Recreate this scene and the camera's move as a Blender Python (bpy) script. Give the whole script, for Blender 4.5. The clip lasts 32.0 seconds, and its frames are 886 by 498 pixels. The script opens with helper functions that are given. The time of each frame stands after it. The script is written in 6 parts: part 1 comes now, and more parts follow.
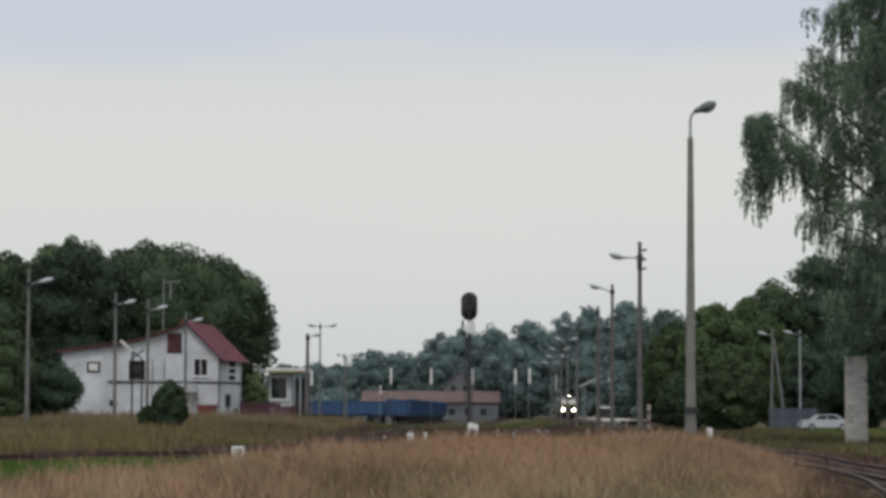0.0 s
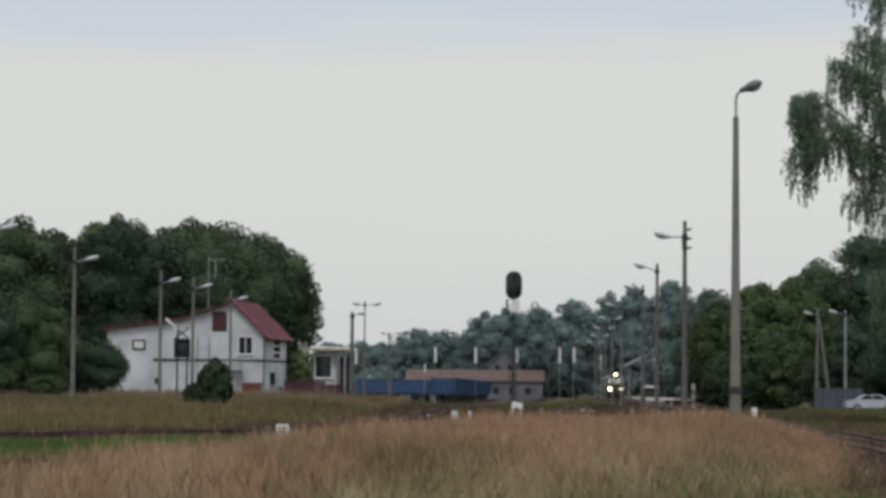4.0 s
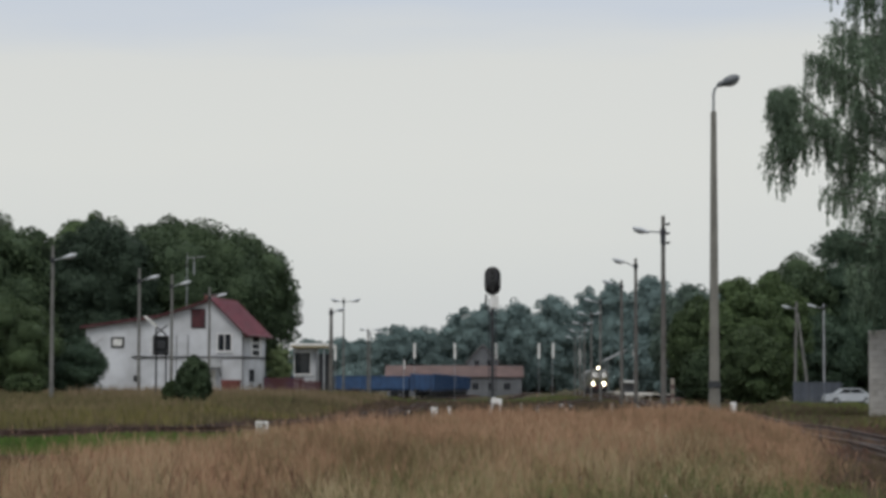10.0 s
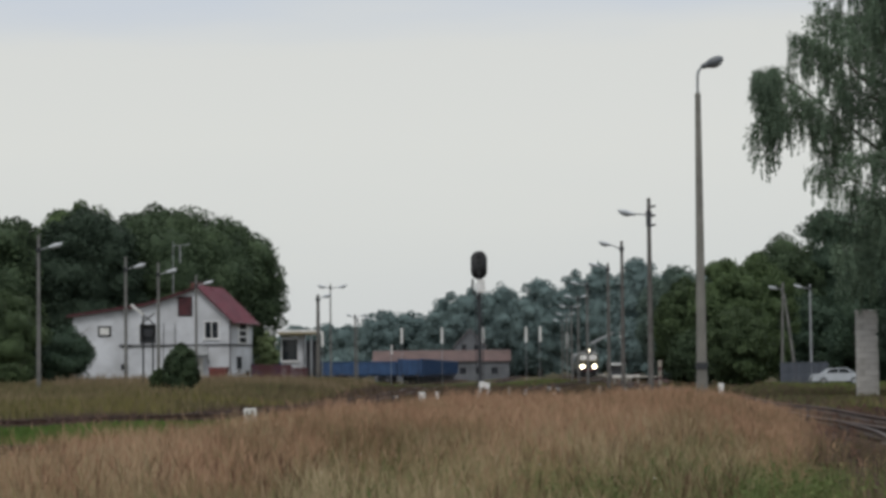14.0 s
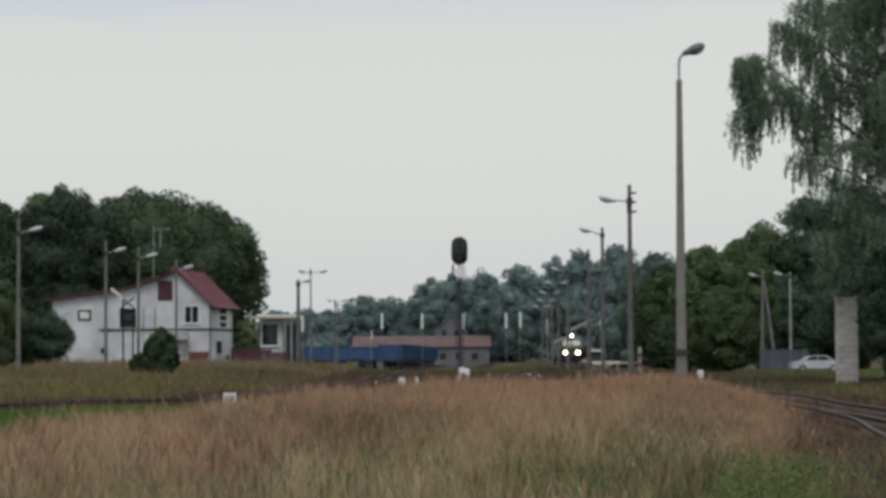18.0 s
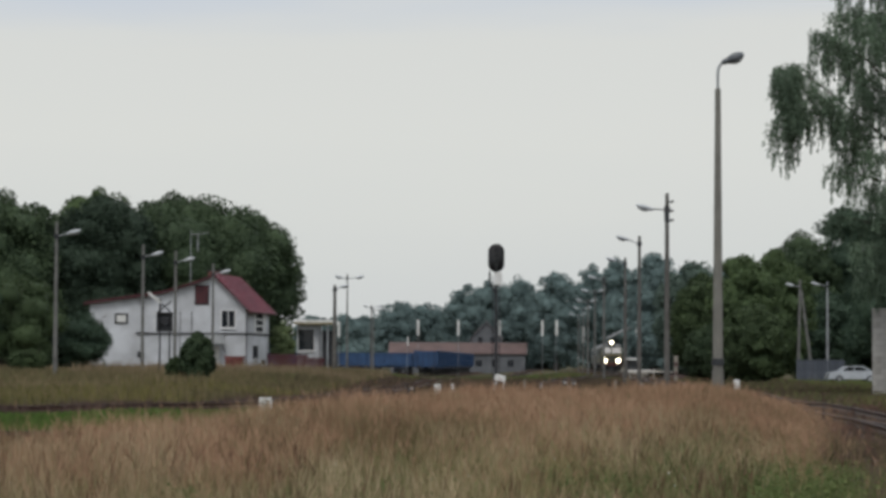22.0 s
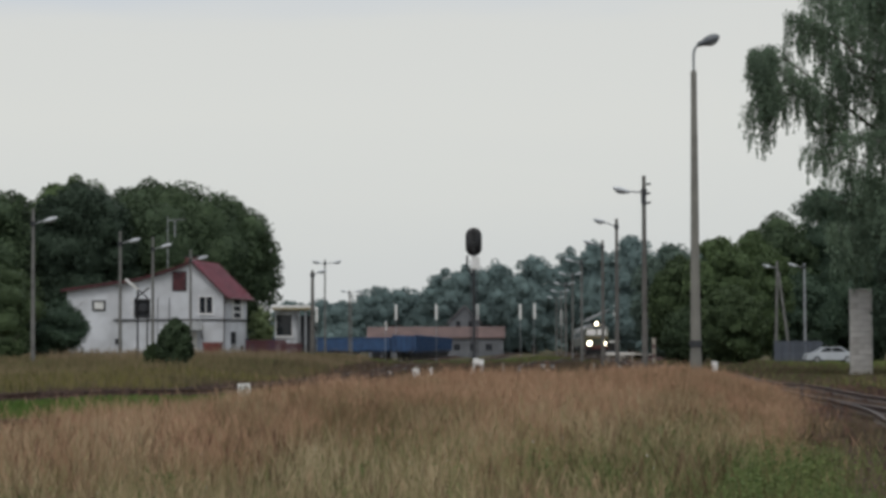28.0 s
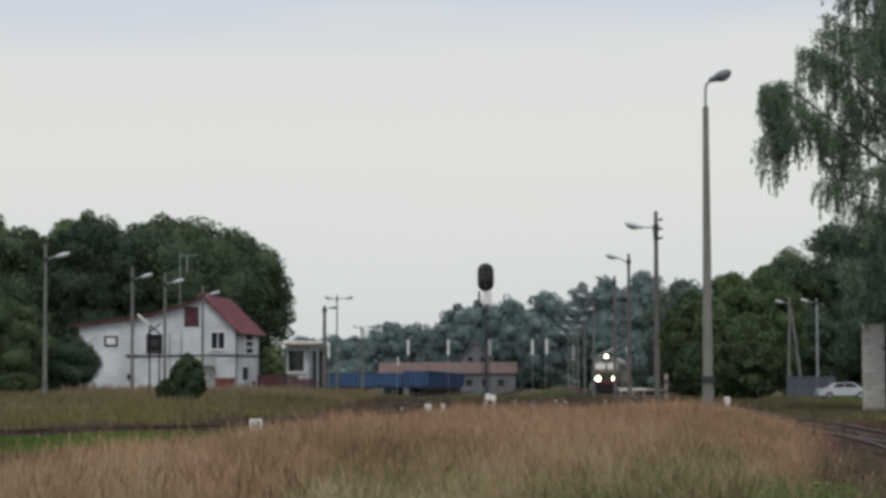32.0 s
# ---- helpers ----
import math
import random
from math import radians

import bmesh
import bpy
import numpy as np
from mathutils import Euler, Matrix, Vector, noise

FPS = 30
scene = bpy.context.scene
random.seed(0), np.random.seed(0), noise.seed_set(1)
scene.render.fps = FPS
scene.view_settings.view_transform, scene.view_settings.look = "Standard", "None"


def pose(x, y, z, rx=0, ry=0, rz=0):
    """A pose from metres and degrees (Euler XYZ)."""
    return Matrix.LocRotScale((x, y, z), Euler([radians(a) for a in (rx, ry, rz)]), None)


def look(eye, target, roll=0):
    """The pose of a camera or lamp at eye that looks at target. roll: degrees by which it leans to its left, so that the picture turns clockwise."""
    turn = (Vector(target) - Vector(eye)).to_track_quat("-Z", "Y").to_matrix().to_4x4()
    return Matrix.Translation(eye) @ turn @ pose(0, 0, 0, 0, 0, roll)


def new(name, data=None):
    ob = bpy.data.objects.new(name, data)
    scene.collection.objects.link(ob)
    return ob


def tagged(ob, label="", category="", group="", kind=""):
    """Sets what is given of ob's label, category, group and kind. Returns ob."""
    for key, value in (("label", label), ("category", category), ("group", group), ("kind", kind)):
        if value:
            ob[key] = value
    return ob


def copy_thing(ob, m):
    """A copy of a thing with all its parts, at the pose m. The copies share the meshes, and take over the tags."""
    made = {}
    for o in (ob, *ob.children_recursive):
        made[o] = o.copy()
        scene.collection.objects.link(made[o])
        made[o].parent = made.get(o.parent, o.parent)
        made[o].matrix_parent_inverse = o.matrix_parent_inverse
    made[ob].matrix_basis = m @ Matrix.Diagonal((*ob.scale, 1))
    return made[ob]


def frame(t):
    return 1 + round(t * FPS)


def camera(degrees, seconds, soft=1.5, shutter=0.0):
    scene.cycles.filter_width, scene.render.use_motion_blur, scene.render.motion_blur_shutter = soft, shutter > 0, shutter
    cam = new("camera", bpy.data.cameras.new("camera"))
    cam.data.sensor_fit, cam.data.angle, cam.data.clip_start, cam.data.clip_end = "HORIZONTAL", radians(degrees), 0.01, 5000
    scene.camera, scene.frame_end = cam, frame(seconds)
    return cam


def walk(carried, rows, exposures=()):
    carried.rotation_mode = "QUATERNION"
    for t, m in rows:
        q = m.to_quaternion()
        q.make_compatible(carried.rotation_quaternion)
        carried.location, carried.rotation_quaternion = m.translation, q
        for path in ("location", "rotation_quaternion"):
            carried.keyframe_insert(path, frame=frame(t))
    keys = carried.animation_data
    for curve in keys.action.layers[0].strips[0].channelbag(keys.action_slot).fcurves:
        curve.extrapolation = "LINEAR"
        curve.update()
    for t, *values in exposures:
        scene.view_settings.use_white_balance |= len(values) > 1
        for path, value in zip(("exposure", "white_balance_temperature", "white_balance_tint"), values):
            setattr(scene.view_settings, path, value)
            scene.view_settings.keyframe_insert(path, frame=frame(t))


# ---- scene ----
cam = camera(20.0, 32.0, soft=3.5, shutter=0.15)
EYE = (0.0, 0.0, 1.6)


def turned(yaw, pitch, roll):
    return pose(*EYE, 90 + pitch, 0, yaw) @ pose(0, 0, 0, 0, 0, roll)


# seconds, yaw to the left, pitch up, lean, of the hand-held long lens
PATH = [
    (0, -0.081, 3.686, 0.276), (0.5, 0.076, 3.607, 0.285), (1, 0.183, 3.596, -0.008), (1.5, -0.041, 3.439, -0.016),
    (2, 0.012, 3.222, -0.009), (2.5, 0.129, 3.278, 0.047), (3, 0.208, 3.487, 0.118), (3.5, 0.796, 3.229, 0.483),
    (5.5, 1.176, 3.155, 0.383), (6, 1.611, 3.009, 0.192), (6.5, 1.774, 2.806, 0.219), (7, 1.694, 2.761, 0.068),
    (7.5, 1.479, 3.031, 0.213), (8, 1.516, 3.035, 0.248), (8.5, 1.604, 2.965, 0.122), (9, 1.166, 2.897, 0.534),
    (9.5, 0.501, 3.788, 0.272), (10, 0.447, 3.107, 0.148), (10.5, 0.612, 2.533, 0.200), (11, 0.416, 2.733, 0.162),
    (11.5, 0.142, 2.366, 0.419), (11.6, -0.630, 2.765, 0.481), (11.7, -0.984, 3.234, 0.460), (11.8, -1.481, 3.354, 0.516), (11.9, -1.858, 3.549, 0.746),
    (12, -2.690, 3.597, 0.980), (12.1, -3.252, 3.368, 1.053), (12.2, -3.515, 2.936, 1.050), (12.3, -3.045, 2.516, 0.984), (12.4, -2.002, 2.499, 0.828),
    (12.5, -1.472, 2.891, 0.647), (12.6, -1.411, 3.140, 0.514), (12.8, -1.510, 3.369, 0.416), (13, -1.021, 3.401, 0.357),
    (13.5, -0.624, 2.973, -0.463), (14, 0.129, 2.760, -0.566), (14.5, -0.060, 2.459, -0.360), (15, -0.095, 2.119, -0.337),
    (15.5, -0.088, 2.446, 0.010), (17.5, -0.322, 2.361, -0.305), (18, -0.312, 2.428, -0.287), (18.5, 0.238, 2.075, -0.123),
    (19, 0.001, 2.285, -0.285), (19.5, -0.192, 2.059, -0.090), (20, 0.039, 1.713, 0.255), (20.5, -0.028, 2.352, 0.333),
    (21, -0.054, 3.029, 0.412), (21.5, 0.466, 3.027, 0.455), (22, 0.531, 2.581, 0.289), (22.5, 0.245, 2.139, 0.325),
    (23, 0.200, 2.435, 0.042), (23.5, -0.172, 2.060, 0.027), (24, -0.135, 2.234, 0.028), (24.5, -0.174, 2.080, 0.015),
    (26.5, -0.205, 2.315, 0.133), (27, -0.302, 2.013, -0.027), (27.5, 0.032, 2.222, -0.209), (28, 0.013, 2.222, -0.209),
    (28.5, -0.122, 2.167, -0.381), (29, -0.337, 1.756, -0.388), (29.5, 0.367, 1.351, -0.265), (30, 0.610, 1.266, -0.105),
    (30.5, 0.356, 1.741, 0.472), (31, 0.041, 2.759, 0.044), (31.5, 0.462, 3.335, -0.134), (32, 0.285, 3.032, -0.199),
]
walk(cam, [(t, turned(a, b, c)) for t, a, b, c in PATH], [(0, 0.0), (24, 0.0), (28, -0.02), (29, -0.05), (30, 0.03), (31, 0.08), (32, 0.09)])

# ---- sky and sun ----
SUN_UP, SUN_TURN = 52.0, 190.0
world = bpy.data.worlds.new("overcast")
scene.world = world
world.use_nodes = True
wn, wl = world.node_tree.nodes, world.node_tree.links
wn.clear()
w_out = wn.new("ShaderNodeOutputWorld")
w_mix = wn.new("ShaderNodeMixShader")
w_mix.inputs[0].default_value = 0.9
clear = wn.new("ShaderNodeBackground")
clear.inputs["Strength"].default_value = 0.1
nishita = wn.new("ShaderNodeTexSky")
nishita.sky_type = "NISHITA"
nishita.sun_disc = False
nishita.sun_elevation = radians(SUN_UP)
nishita.sun_rotation = radians(SUN_TURN)
wl.new(nishita.outputs[0], clear.inputs["Color"])
cloud = wn.new("ShaderNodeBackground")
cloud.inputs["Strength"].default_value = 1.0
w_co = wn.new("ShaderNodeTexCoord")
w_map = wn.new("ShaderNodeMapping")
w_map.inputs["Scale"].default_value = (2.2, 2.2, 14.0)
w_noise = wn.new("ShaderNodeTexNoise")
w_noise.inputs["Scale"].default_value = 1.6
w_noise.inputs["Detail"].default_value = 5.0
wl.new(w_co.outputs["Generated"], w_map.inputs[0])
wl.new(w_map.outputs[0], w_noise.inputs["Vector"])
w_xyz = wn.new("ShaderNodeSeparateXYZ")
wl.new(w_co.outputs["Generated"], w_xyz.inputs[0])
w_shift = wn.new("ShaderNodeMath")
w_shift.operation = "MULTIPLY_ADD"
wl.new(w_noise.outputs["Fac"], w_shift.inputs[0])
w_shift.inputs[1].default_value = 0.05
wl.new(w_xyz.outputs["Z"], w_shift.inputs[2])
w_ramp = wn.new("ShaderNodeValToRGB")
wl.new(w_shift.outputs[0], w_ramp.inputs[0])
steps = [(0.0, (0.60, 0.63, 0.65)), (0.06, (0.64, 0.66, 0.66)), (0.115, (0.715, 0.715, 0.68)), (0.155, (0.71, 0.71, 0.675)),
         (0.172, (0.60, 0.64, 0.70)), (0.30, (0.63, 0.67, 0.73)), (0.6, (0.80, 0.82, 0.84)), (1.0, (0.86, 0.87, 0.88))]
while len(w_ramp.color_ramp.elements) < len(steps):
    w_ramp.color_ramp.elements.new(0.5)
for e, (p, c) in zip(w_ramp.color_ramp.elements, steps):
    e.position, e.color = p, (*c, 1)
wl.new(w_ramp.outputs[0], cloud.inputs["Color"])
wl.new(clear.outputs[0], w_mix.inputs[1])
wl.new(cloud.outputs[0], w_mix.inputs[2])
wl.new(w_mix.outputs[0], w_out.inputs[0])

sun = new("sun", bpy.data.lights.new("sun", "SUN"))
sun.data.energy, sun.data.angle, sun.data.color = 0.9, radians(20), (1.0, 0.97, 0.92)
sun.matrix_world = look((0, 0, 50), (0.15, 0.86, 50 - 1.12))
scene.view_settings.exposure = 0.0

# ---- materials ----


def surface(name, colour, second=None, rough=0.7, metal=0.0, coarse=1.5, fine=25.0, bump=0.25, glow=None, island=0.0, random_part=0.0,
            world_space=False, third=None, sheen=0.5, punch=1.6):
    """Base colour varied by a coarse and a fine noise between two tones; bump from the fine one."""
    m = bpy.data.materials.new(name)
    m.use_nodes = True
    n, l = m.node_tree.nodes, m.node_tree.links
    b = n["Principled BSDF"]
    b.inputs["Roughness"].default_value, b.inputs["Metallic"].default_value = rough, metal
    b.inputs["Specular IOR Level"].default_value = sheen
    second = second or tuple(c * 0.65 for c in colour)
    if world_space:
        g = n.new("ShaderNodeNewGeometry")
        vec = g.outputs["Position"]
    else:
        tc = n.new("ShaderNodeTexCoord")
        vec = tc.outputs["Object"]
    a = n.new("ShaderNodeTexNoise")
    a.inputs["Scale"].default_value, a.inputs["Detail"].default_value = coarse, 4.0
    f = n.new("ShaderNodeTexNoise")
    f.inputs["Scale"].default_value, f.inputs["Detail"].default_value = fine, 3.0
    l.new(vec, a.inputs["Vector"])
    l.new(vec, f.inputs["Vector"])
    add = n.new("ShaderNodeMath")
    add.operation = "MULTIPLY_ADD"
    l.new(f.outputs["Fac"], add.inputs[0])
    add.inputs[1].default_value = 0.5
    sub = n.new("ShaderNodeMath")
    sub.operation = "MULTIPLY_ADD"
    l.new(a.outputs["Fac"], sub.inputs[0])
    sub.inputs[1].default_value, sub.inputs[2].default_value = punch, 0.25 - 0.5 * punch
    l.new(sub.outputs[0], add.inputs[2])
    fac = add.outputs[0]
    if island or random_part:
        if island:
            src = n.new("ShaderNodeNewGeometry").outputs["Random Per Island"]
        else:
            src = n.new("ShaderNodeObjectInfo").outputs["Random"]
        r = n.new("ShaderNodeMath")
        r.operation = "MULTIPLY_ADD"
        l.new(src, r.inputs[0])
        r.inputs[1].default_value = island or random_part
        sh = n.new("ShaderNodeMath")
        sh.operation = "SUBTRACT"
        l.new(fac, sh.inputs[0])
        sh.inputs[1].default_value = (island or random_part) / 2
        l.new(sh.outputs[0], r.inputs[2])
        fac = r.outputs[0]
    ramp = n.new("ShaderNodeValToRGB")
    e = ramp.color_ramp.elements
    e[0].position, e[0].color = 0.2, (*second, 1)
    e[1].position, e[1].color = 0.8, (*colour, 1)
    if third:
        x = e.new(0.5)
        x.color = (*third, 1)
    l.new(fac, ramp.inputs[0])
    l.new(ramp.outputs[0], b.inputs["Base Color"])
    if bump:
        bp = n.new("ShaderNodeBump")
        bp.inputs["Strength"].default_value, bp.inputs["Distance"].default_value = bump, 0.02
        l.new(f.outputs["Fac"], bp.inputs["Height"])
        l.new(bp.outputs[0], b.inputs["Normal"])
    if glow:
        b.inputs["Emission Color"].default_value = (*glow[:3], 1)
        b.inputs["Emission Strength"].default_value = glow[3]
    return m


def glass(name, tint):
    m = bpy.data.materials.new(name)
    m.use_nodes = True
    b = m.node_tree.nodes["Principled BSDF"]
    b.inputs["Base Color"].default_value = (*tint, 1)
    b.inputs["Roughness"].default_value = 0.06
    b.inputs["IOR"].default_value = 1.5
    return m


